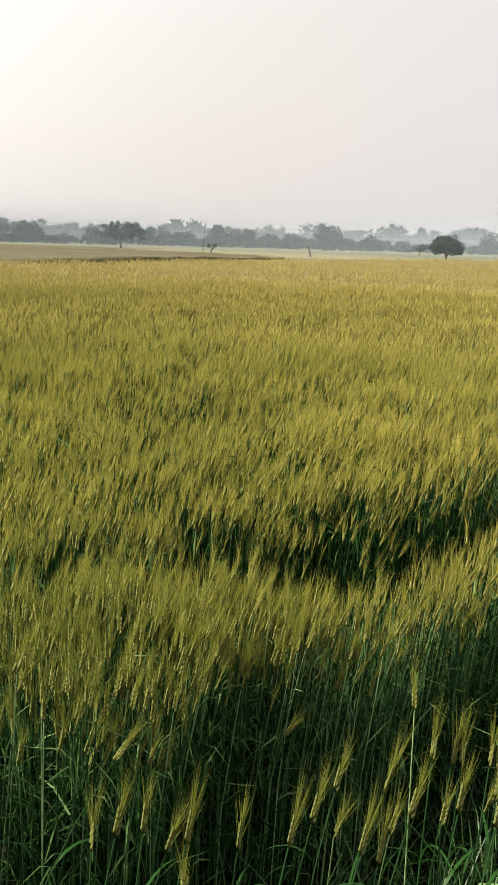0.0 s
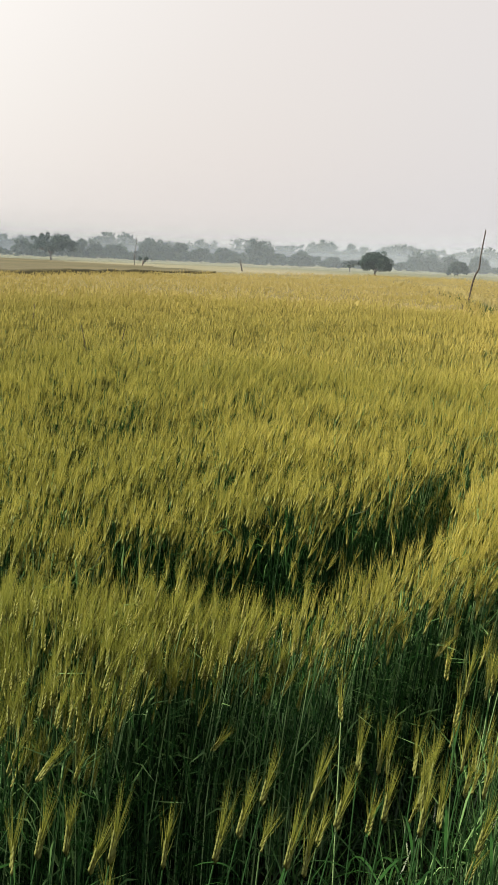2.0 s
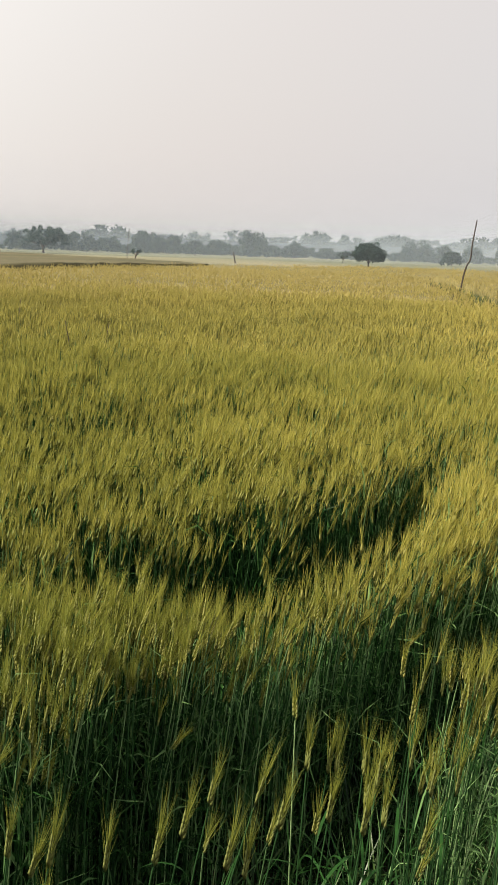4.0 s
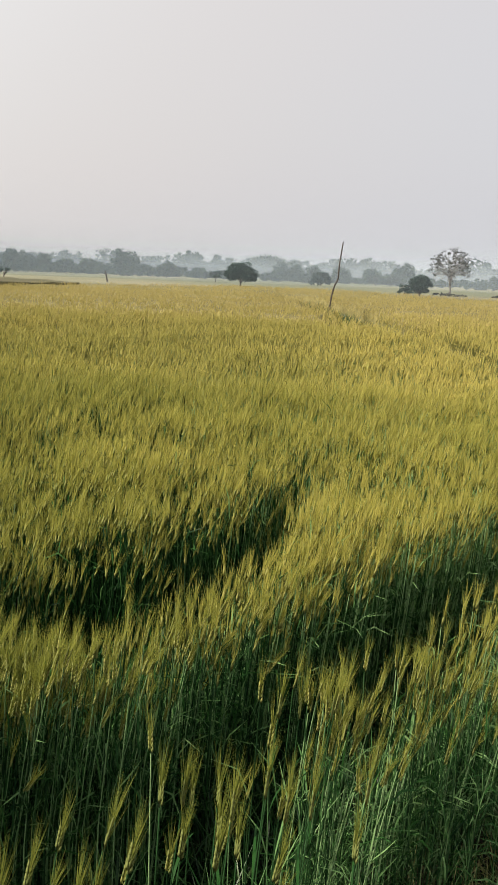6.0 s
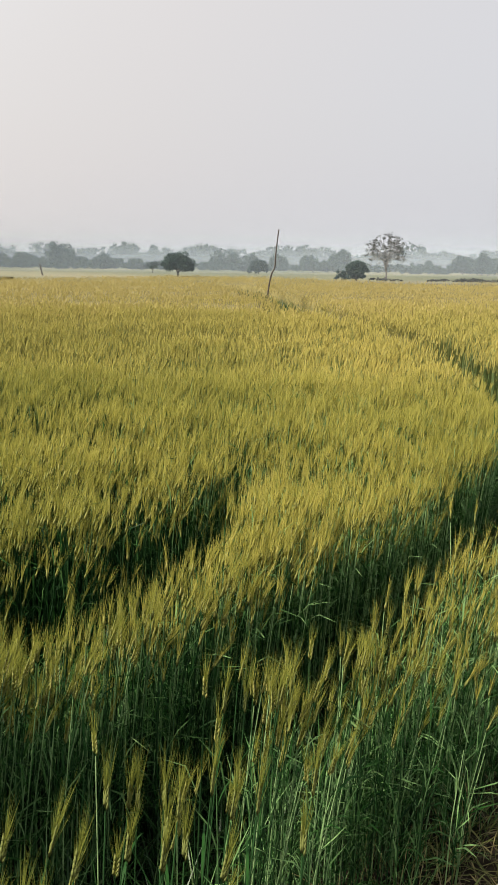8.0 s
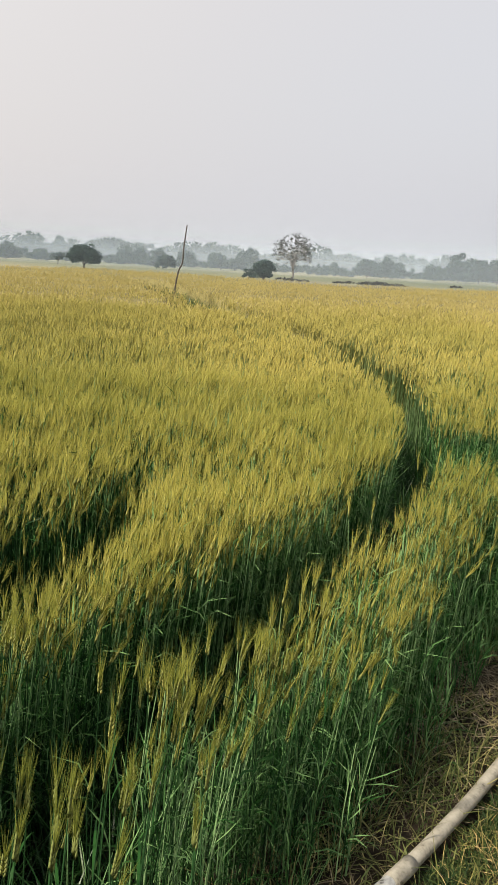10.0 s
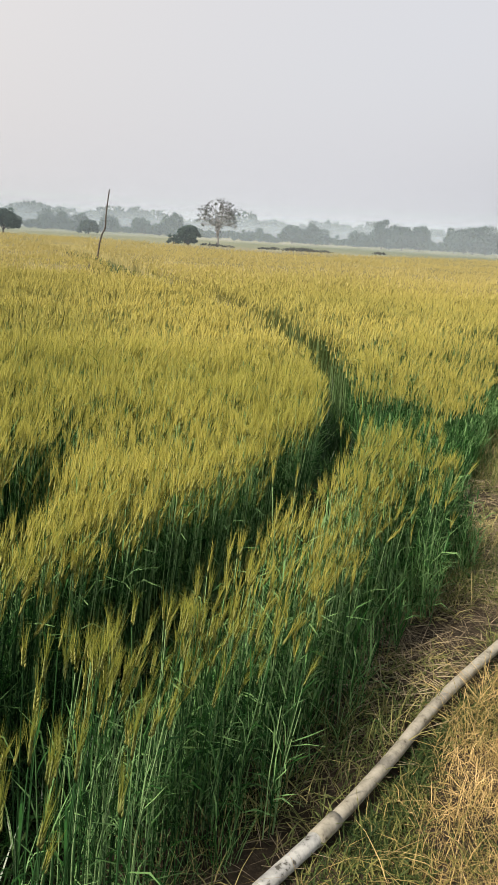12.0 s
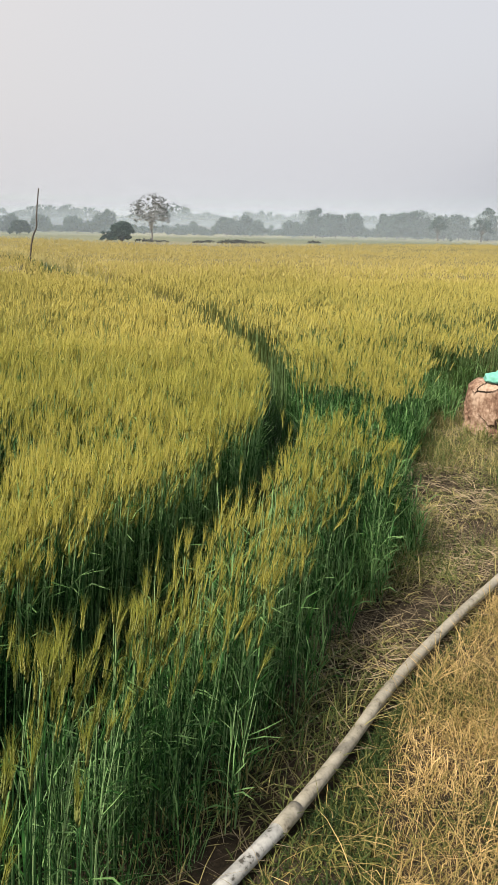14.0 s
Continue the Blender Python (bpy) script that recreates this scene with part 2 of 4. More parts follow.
M_CLOTH = solid("mint_cloth", ((0.3, (0.09, 0.33, 0.27)), (0.7, (0.20, 0.47, 0.40))), 12, 90, 0.9, 0.3, 0.004)


def ground_material():
    """Dark soil by the path; past the wheat pale green and straw-coloured fields, with haze greyed into their colour.
    """
    m, ns, ls = material("field_ground")
    g = ns.new("ShaderNodeNewGeometry")
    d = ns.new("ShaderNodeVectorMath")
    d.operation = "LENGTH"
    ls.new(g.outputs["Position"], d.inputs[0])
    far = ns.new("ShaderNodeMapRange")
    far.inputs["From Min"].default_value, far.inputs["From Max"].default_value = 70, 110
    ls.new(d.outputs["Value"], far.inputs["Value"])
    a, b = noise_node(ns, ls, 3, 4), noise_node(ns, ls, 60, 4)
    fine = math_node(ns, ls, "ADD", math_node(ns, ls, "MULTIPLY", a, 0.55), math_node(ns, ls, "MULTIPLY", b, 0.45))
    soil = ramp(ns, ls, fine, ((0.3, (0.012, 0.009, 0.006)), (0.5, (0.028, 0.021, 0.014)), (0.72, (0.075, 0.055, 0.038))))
    # far fields: greyed, so some haze is put into the colour
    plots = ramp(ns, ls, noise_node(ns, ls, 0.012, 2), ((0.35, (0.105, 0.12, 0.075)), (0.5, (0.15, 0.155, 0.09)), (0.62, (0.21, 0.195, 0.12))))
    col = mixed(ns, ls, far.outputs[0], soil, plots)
    p = ns.new("ShaderNodeBsdfPrincipled")
    p.inputs["Roughness"].default_value = 0.92
    p.inputs["Specular IOR Level"].default_value = 0.2
    ls.new(col, p.inputs["Base Color"])
    bu = ns.new("ShaderNodeBump")
    bu.inputs["Strength"].default_value, bu.inputs["Distance"].default_value = 0.6, 0.015
    ls.new(fine, bu.inputs["Height"])
    ls.new(bu.outputs[0], p.inputs["Normal"])
    o = ns.new("ShaderNodeOutputMaterial")
    ls.new(p.outputs[0], o.inputs["Surface"])
    return m


M_GROUND = ground_material()


def haze_material(alpha):
    """Sheet that imitates airborne haze: lets most of the view through, scatters the daylight that falls on it, bluish
    in colour; thins out with height.
    """
    m, ns, ls = material("haze")
    g = ns.new("ShaderNodeNewGeometry")
    s = ns.new("ShaderNodeSeparateXYZ")
    ls.new(g.outputs["Position"], s.inputs[0])
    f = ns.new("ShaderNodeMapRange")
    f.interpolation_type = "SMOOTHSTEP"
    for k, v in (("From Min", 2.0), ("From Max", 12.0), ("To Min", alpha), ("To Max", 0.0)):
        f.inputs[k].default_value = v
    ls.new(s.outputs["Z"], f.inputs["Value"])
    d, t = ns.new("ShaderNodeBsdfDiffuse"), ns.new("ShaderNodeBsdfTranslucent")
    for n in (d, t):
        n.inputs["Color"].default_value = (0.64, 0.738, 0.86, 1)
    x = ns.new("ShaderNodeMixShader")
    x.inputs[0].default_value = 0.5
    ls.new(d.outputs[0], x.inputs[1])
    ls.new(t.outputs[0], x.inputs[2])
    c = ns.new("ShaderNodeBsdfTransparent")
    y = ns.new("ShaderNodeMixShader")
    ls.new(f.outputs[0], y.inputs[0])
    ls.new(c.outputs[0], y.inputs[1])
    ls.new(x.outputs[0], y.inputs[2])
    o = ns.new("ShaderNodeOutputMaterial")
    ls.new(y.outputs[0], o.inputs["Surface"])
    return m


# ---- mesh tools ----
rng = np.random.default_rng(7)


def tri_data(name, verts, faces, mat, smooth=False):
    """A mesh of triangles from arrays."""
    verts, faces = np.ascontiguousarray(verts, np.float32).reshape(-1, 3), np.ascontiguousarray(faces, np.int32).reshape(-1, 3)
    me = bpy.data.meshes.new(name)
    me.vertices.add(len(verts))
    me.vertices.foreach_set("co", verts.ravel())
    me.loops.add(faces.size)
    me.loops.foreach_set("vertex_index", faces.ravel())
    me.polygons.add(len(faces))
    me.polygons.foreach_set("loop_start", np.arange(0, faces.size, 3, dtype=np.int32))
    me.polygons.foreach_set("loop_total", np.full(len(faces), 3, np.int32))
    if smooth:
        me.polygons.foreach_set("use_smooth", np.ones(len(faces), bool))
    me.update(calc_edges=True)
    me.materials.append(mat)
    return me


def tri_part(name, verts, faces, mat, parent=None, smooth=False, label=""):
    ob = new(name, tri_data(name, verts, faces, mat, smooth))
    ob.parent = parent
    return tagged(ob, label)


def part(name, bm, mat, parent=None, label="", smooth=True):
    me = bpy.data.meshes.new(name)
    for f in bm.faces:
        f.smooth = smooth
    bm.to_mesh(me)
    bm.free()
    me.materials.append(mat)
    ob = new(name, me)
    ob.parent = parent
    return tagged(ob, label)


def many(template_v, template_f):
    """Joins (n, k, 3) vertices with one face pattern for each of the n."""
    n, k = template_v.shape[:2]
    f = np.asarray(template_f)[None] + (np.arange(n) * k)[:, None, None]
    return template_v.reshape(-1, 3), f.reshape(-1, 3)


def unit(v):
    return v / np.maximum(np.linalg.norm(v, axis=-1, keepdims=True), 1e-9)


def sides(d):
    """Two directions square to each direction d."""
    ref = np.where(np.abs(d[..., 2:3]) > 0.9, np.array([1.0, 0, 0]), np.array([0, 0, 1.0]))
    a = unit(np.cross(d, ref))
    return a, np.cross(d, a)


def tube_arrays(points, radii, k=6):
    """Rings along a row of points, as vertices and triangles; ends closed."""
    p = np.asarray(points, float)
    d = unit(np.gradient(p, axis=0))
    a, b = sides(d)
    for i in range(1, len(p)):
        if np.dot(a[i], a[i - 1]) < 0:
            a[i], b[i] = -a[i], -b[i]
    t = np.linspace(0, 2 * np.pi, k, endpoint=False)
    v = p[:, None] + np.asarray(radii, float)[:, None, None] * (np.cos(t)[None, :, None] * a[:, None] + np.sin(t)[None, :, None] * b[:, None])
    f = []
    for i in range(len(p) - 1):
        for j in range(k):
            q, r = i * k + j, i * k + (j + 1) % k
            f += [(q, r, r + k), (q, r + k, q + k)]
    v = v.reshape(-1, 3)
    n = len(v)
    v = np.vstack([v, p[:1], p[-1:]])
    for j in range(k):
        f += [(n, (j + 1) % k, j), (n + 1, n - k + j, n - k + (j + 1) % k)]
    return v, np.array(f)


def join_arrays(pieces):
    vs, fs, o = [], [], 0
    for v, f in pieces:
        vs.append(v)
        fs.append(np.asarray(f) + o)
        o += len(v)
    return np.vstack(vs), np.vstack(fs)


def value_noise(x, y, size, seed):
    """Smooth noise from 0 to 1 over the plan."""
    g = np.random.default_rng(seed).random((64, 64))
    u, w = x / size, y / size
    i, j = np.floor(u).astype(int), np.floor(w).astype(int)
    a, b = u - i, w - j
    a, b = a * a * (3 - 2 * a), b * b * (3 - 2 * b)
    q = lambda m, n: g[(i + m) % 64, (j + n) % 64]
    return (q(0, 0) * (1 - a) + q(1, 0) * a) * (1 - b) + (q(0, 1) * (1 - a) + q(1, 1) * a) * b


# ---- plan of the field ----
FURROW = ((-3.0, 0.75, 0.12), (-1.6, 1.15, 0.14), (-0.8, 1.36, 0.16), (-0.35, 1.54, 0.18), (-0.08, 1.6, 0.18), (0.08, 1.86, 0.19), (0.3, 1.92, 0.19), (0.5, 2.03, 0.2), (0.66, 2.2, 0.22),
          (1.07, 2.49, 0.22), (1.6, 2.93, 0.2), (2.04, 3.25, 0.2), (2.38, 3.61, 0.19), (2.88, 4.12, 0.19), (3.3, 4.75, 0.17), (3.75, 5.45, 0.17), (4.25, 6.5, 0.18),
          (5.1, 8.5, 0.2), (5.68, 10.4, 0.23), (6.05, 11.9, 0.25), (6.7, 14.9, 0.34), (7.2, 17.8, 0.44), (7.95, 22.0, 0.54), (9.3, 28.5, 0.66), (11.8, 42.7, 0.9))
EDGE_X = (-40.0, -6.0, -1.0, -0.45, -0.2, 0.2, 0.6, 0.99, 1.15, 1.42, 1.65, 1.9, 2.23, 2.6, 2.95, 3.3, 3.55, 3.9, 4.47, 5.25, 5.87, 6.8, 9.0, 60.0)
EDGE_Y = (-26.0, -2.6, 0.45, 0.8, 1.0, 1.2, 1.5, 1.88, 1.97, 2.13, 2.3, 2.48, 2.72, 3.08, 3.36, 3.55, 3.75, 4.4, 4.97, 5.55, 6.15, 6.8, 8.1, 22.0)
HOLLOW = ((-0.62, 2.4, 0.16, 0.6), (-0.32, 2.55, 0.2, 0.5), (-0.02, 2.71, 0.34, 0.62), (0.2, 2.75, 0.40, 0.6), (0.42, 2.87, 0.31, 0.6), (0.66, 3.06, 0.27, 0.6), (0.9, 3.4, 0.22, 0.6),
          (1.13, 3.72, 0.2, 0.55), (1.35, 4.1, 0.15, 0.65), (3.05, 5.0, 0.2, 0.4), (2.85, 4.97, 0.16, 0.5), (5.28, 12.6, 0.3, 0.55), (6.9, 7.0, 0.34, 0.3),
          (7.58, 10.1, 0.25, 0.55), (7.5, 15.5, 0.3, 0.6), (8.2, 15.3, 0.3, 0.6), (9.0, 15.2, 0.3, 0.6), (9.8, 15.6, 0.3, 0.6))

TRACKS = ((-2.5, 24.9, 1.95, 23.2, 0.30), (2.25, 23.5, 3.7, 23.75, 0.26), (-3.5, 14.2, -1.2, 14.5, 0.10), (6.9, 27.6, 11.3, 28.9, 0.34), (-1.02, 6.85, -0.92, 6.35, 0.05), (4.6, 19.2, 6.4, 19.6, 0.2),
          (10.5, 22.5, 14.5, 23.0, 0.3))          # narrow tracks and gaps: from, to, half width


def furrow_gap(x, y):
    """How far from the furrow's line, less its half width."""
    best = np.full(np.shape(x), 1e9)
    for (ax, ay, aw), (bx, by, bw) in zip(FURROW, FURROW[1:]):
        dx, dy = bx - ax, by - ay
        s = np.clip(((x - ax) * dx + (y - ay) * dy) / (dx * dx + dy * dy), 0, 1)
        best = np.minimum(best, np.hypot(x - ax - s * dx, y - ay - s * dy) - (aw + s * (bw - aw)))
    return best + np.clip(y - 5.5, 0, 1) * (0.42 * (value_noise(x, y, 0.8, 74) - 0.5) + 0.3 * (value_noise(x, y, 0.25, 75) - 0.5)) * np.clip(y / 20, 0.35, 1)


def stand(x, y):
    """Height of the wheat over the plan, 0 where none grows."""
    h = 0.755 + 0.06 * (value_noise(x, y, 0.8, 3) - 0.5) + 0.08 * (value_noise(x, y, 3.5, 4) - 0.5)
    h = h - 0.14 * np.clip(value_noise(x * 0.3, y, 1.7, 5) - 0.72, 0, 1) / 0.28 * (y > 6)
    low = np.ones_like(h)
    for hx, hy, r, k in HOLLOW:
        q = np.clip(np.hypot(x - hx, y - hy) / r, 0, 2)
        low = np.minimum(low, k + (1 - k) * np.clip(q - 0.9, 0, 0.18) / 0.18)
    h = h * low
    h = np.where(furrow_gap(x, y) < 0, 0, h)
    for ax, ay, bx, by, w in TRACKS:
        dx, dy = bx - ax, by - ay
        s = np.clip(((x - ax) * dx + (y - ay) * dy) / (dx * dx + dy * dy), 0, 1)
        h = np.where(np.hypot(x - ax - s * dx, y - ay - s * dy) < w, h * 0.55, h)
    e = (y - np.interp(x, EDGE_X, EDGE_Y) - (0.24 * (value_noise(x, y, 0.33, 61) - 0.45) + 0.3 * (value_noise(x, y, 0.1, 76) - 0.55)) * (x > 0.8)) * 0.75
    lowest = np.interp(x, (0.6, 1.2, 1.8), (0.85, 0.85, 0.52))
    rim = np.where(x > 3.6, 0.48 + 0.52 * np.clip(e / 0.95, 0, 1), lowest + (1 - lowest) * np.clip(e / 0.26, 0, 1))
    # past the end of the loose strip the growth is low and leafy up to the next field
    back = y - np.interp(x, (2.5, 2.9, 3.1, 3.25, 3.6), (3.75, 3.92, 3.95, 3.6, 3.5))
    right = y < np.interp(x, [p[0] for p in FURROW], [p[1] for p in FURROW])
    dip = np.where((back > 0) & right & (x > 2.6) & (y < 6.6), 0.66 + 0.34 * np.clip((x - 3.75) / 0.55, 0, 1), 1.0)
    return np.where(e < 0, 0, h * np.minimum(rim, dip))


FAR_AZ, FAR_R = (-112, -60, -14, -7, 2, 12, 16, 24.6, 27, 35, 45, 60), (34, 34, 33.5, 39, 54, 69, 72, 57, 54, 63, 84, 84)   # where the wheat ends


def front_thin(x, y):
    """Share of plants kept: few on the near side of the furrow by the path's start."""
    fx, fy = [p[0] for p in FURROW], [p[1] for p in FURROW]
    near = y < np.interp(x, fx, fy)
    e = y - np.interp(x, EDGE_X, EDGE_Y)
    share = np.where(near & (x < 1.5), np.interp(x, (-0.9, -0.5, -0.3, 0.4, 0.55, 0.68, 0.85, 1.05), (0.8, 0.4, 0.03, 0.04, 0.08, 0.3, 0.6, 0.95)), 1.0)
    lip = near & (x > 0.58) & (x < 1.15) & (furrow_gap(x, y) < 0.13)          # a thick fringe along the furrow's near side
    share = np.where(near & (x > 0.6) & (x < 1.1) & ~lip, share * 0.2, share)
    share = np.where(lip, np.interp(x, (0.6, 0.9), (0.45, 1.0)), share)
    share = share * np.where(x > 1.0, np.clip(e / 0.2, 0.3, 1), 1.0) * np.where((x > 0.95) & near & (y < 5.0), 0.9, 1.0)
    bank = ~near & (furrow_gap(x, y) < 0.42) & (y < 6)          # edge plants tiller more
    clumps = np.where(y > 9, 0.35 + 1.3 * value_noise(x, y, 0.3, 78), 0.35 + 1.3 * value_noise(x, y, 0.17, 77))          # the stand is uneven
    share = share * (1 + (clumps - 1) * np.clip((y - 2.6) / 1.0, 0, 1) * ~near)
    return 0.58 * share * np.where((x > 3.6) & ~near, np.clip(e / 0.6, 0.5, 1), 1.0) * np.where(bank, np.interp(x, (-0.1, 0.1, 0.8, 1.2), (1.72, 2.3, 2.3, 1.72)), np.where(near & (x > 0.7) & (y < 4), np.interp(x, (0.9, 1.6), (1.0, 1.3)), 1.0))


def scatter(r0, r1, density, a0, a1):
    """Random places of the wedge between two distances from the path, where wheat stands."""
    area = radians(a1 - a0) / 2 * (r1 * r1 - r0 * r0)
    n = int(area * density)
    m = n // 3 + 1                                  # plants tiller: stalks stand three or so to a clump
    r, a = np.sqrt(rng.uniform(r0 * r0, r1 * r1, m)) * rng.normal(1, 0.07, m), np.radians(rng.uniform(a0, a1, m))
    r, a = np.repeat(r, 3)[:n], np.repeat(a, 3)[:n]
    x, y = r * np.sin(a) + 0.12 + rng.normal(0, 0.018, n), r * np.cos(a) + 0.05 + rng.normal(0, 0.018, n)
    h = stand(x, y)
    ok = (h > 0.1) & (r > 0.95) & (rng.random(n) < front_thin(x, y)) & (r < np.interp(np.degrees(a), FAR_AZ, FAR_R))
    return x[ok], y[ok], h[ok]


def stalks(x, y, h):
    """Foot, bend, tip and ear direction of each stalk."""
    n = len(x)
    loose = (y < np.interp(x, [p[0] for p in FURROW], [p[1] for p in FURROW])) & (x > 0.9) & (y < 5.0)      # the ragged growth by the verge
    h = h * rng.normal(1, 0.04, n) * np.where(rng.random(n) < np.where(loose, 0.55, 0.42), rng.uniform(0.78, 0.98, n) - np.where(loose, 0.12, 0) * rng.random(n), 1.0) * (1 + np.clip(0.10 + 0.055 * y, 0.14, 0.34) * (np.where(y > 9, value_noise(x, y, 0.3, 78), value_noise(x, y, 0.17, 77)) * 0.6 + value_noise(x, y, 0.09, 71) * 0.4 - 0.5))
    h = h * np.where(loose & (x < 2.6) & (rng.random(n) < 0.16), rng.uniform(0.5, 0.85, n), 1.0)
    wind = np.interp(y, (1.3, 2.4, 5.0, 15.0), (0.02, 0.045, 0.055, 0.045)) + 0.06 * value_noise(x, y, 1.3, 9)
    lean = np.stack([wind - 0.01 + 0.10 * (value_noise(x, y, 0.08, 72) - 0.5) + rng.normal(0, 0.04, n), 0.09 * (value_noise(x, y, 0.08, 73) - 0.5) + rng.normal(0.0, 0.045, n), np.zeros(n)], 1) * h[:, None]
    foot = np.stack([x, y, np.zeros(n)], 1)
    tip = foot + lean + np.stack([0 * h, 0 * h, h], 1)
    way = unit(2.1 * lean + np.stack([0.05 * h + rng.normal(0, 0.06, n), rng.normal(0, 0.06, n), h], 1))
    return foot, lean, tip, way, h


def stems(foot, lean, h, radius, rows, k=3, low=0.0):
    s = np.linspace(low, 1, rows)
    p = foot[:, None] + lean[:, None] * (s ** 2)[None, :, None]
    p[..., 2] = h[:, None] * s[None]
    t = np.linspace(0, 2 * np.pi, k, endpoint=False)
    ring = np.stack([np.cos(t), np.sin(t), 0 * t], 1) * radius
    v = (p[:, :, None] + ring[None, None] * (1.0 - 0.35 * s)[None, :, None, None]).reshape(len(foot), rows * k, 3)
    f = []
    for i in range(rows - 1):
        for j in range(k if k > 2 else 1):
            q, r = i * k + j, i * k + (j + 1) % k
            f += [(q, r, r + k), (q, r + k, q + k)]
    return many(v, f)


def blades(foot, phi, length, rise, droop, width, segs=4, twist=None):
    """Leaf ribbons that rise from foot towards phi and bend over."""
    n = len(foot)
    s = np.linspace(0, 1, segs + 1)
    out = np.stack([np.cos(phi), np.sin(phi), 0 * phi], 1)
    ang = rise[:, None] - droop[:, None] * s[None]
    step = length[:, None] / segs
    r = np.concatenate([np.zeros((n, 1)), np.cumsum(np.cos(ang[:, :-1]) * step, 1)], 1)
    z = np.concatenate([np.zeros((n, 1)), np.cumsum(np.sin(ang[:, :-1]) * step, 1)], 1)
    p = foot[:, None] + out[:, None] * r[..., None]
    p[..., 2] += z
    side = np.stack([-np.sin(phi), np.cos(phi), 0 * phi], 1)
    if twist is not None:
        side = unit(side + np.stack([0 * twist, 0 * twist, twist], 1))
    w = width[:, None] * np.clip(np.minimum(0.5 + 2 * s, 1.02 - s ** 2.2), 0.04, 1)[None] / 2
    v = np.stack([p - side[:, None] * w[..., None], p + side[:, None] * w[..., None]], 2).reshape(n, -1, 3)
    f = []
    for i in range(segs):
        q = 2 * i
        f += [(q, q + 1, q + 3), (q, q + 3, q + 2)]
    return many(v, f)


def spindle(base, way, length, width, k=3, belly=0.4):
    """A slim pointed body."""
    a, b = sides(way)
    t = np.linspace(0, 2 * np.pi, k, endpoint=False)
    mid = base + way * (length * belly)[:, None]
    ring = mid[:, None] + (a[:, None] * np.cos(t)[None, :, None] + b[:, None] * np.sin(t)[None, :, None]) * (width / 2)[:, None, None]
    v = np.concatenate([base[:, None], ring, (base + way * length[:, None])[:, None]], 1)
    f = []
    for j in range(k):
        i, m = 1 + j, 1 + (j + 1) % k
        f += [(0, m, i), (k + 1, i, m)]
    return many(v, f)


def slivers(base, way, length, width):
    """Hair-thin pointed triangles (awns)."""
    a, b = sides(way)
    t = rng.uniform(0, np.pi, len(base))[:, None]
    c = (a * np.cos(t) + b * np.sin(t)) * (width / 2)[:, None]
    return many(np.stack([base - c, base + c, base + way * length[:, None]], 1), [(0, 1, 2)])


def awns(tip, way, ear, length, width, count, spread):
    n = len(tip)
    i = np.repeat(np.arange(n), count)
    along = rng.uniform(0.15, 1.0, n * count)
    a, b = sides(way[i])
    t = rng.uniform(0, 2 * np.pi, n * count)
    d = unit(way[i] + (a * np.cos(t)[:, None] + b * np.sin(t)[:, None]) * (spread * rng.uniform(0.3, 1.2, n * count))[:, None])
    base = tip[i] + way[i] * (ear[i] * along)[:, None]
    return slivers(base, d, length * rng.uniform(0.75, 1.2, n * count), np.full(n * count, width))


def spikelet_ears(tip, way, ear):
    """Ears of overlapping plump spikelets in two ranks."""
    rows = 4
    n = len(tip)
    pieces_b, pieces_w = [], []
    a, b = sides(way)
    roll = rng.uniform(0, np.pi, n)[:, None]
    c = a * np.cos(roll) + b * np.sin(roll)
    for i in range(rows):
        for sgn in (-1, 1):
            off = c * sgn * 0.0022
            pieces_b.append(tip + way * (ear * (i + (0.5 if sgn > 0 else 0)) / (rows + 1))[:, None] + off)
            pieces_w.append(unit(way + c * sgn * 0.15))
    base, w = np.concatenate(pieces_b), np.concatenate(pieces_w)
    return spindle(base, w, np.tile(ear * 0.40, rows * 2), np.full(len(base), 0.0064), 3, 0.4)


field = tagged(new("wheat_field"), "ripening green and gold bearded wheat standing in a field", "wheat", kind="stuff")


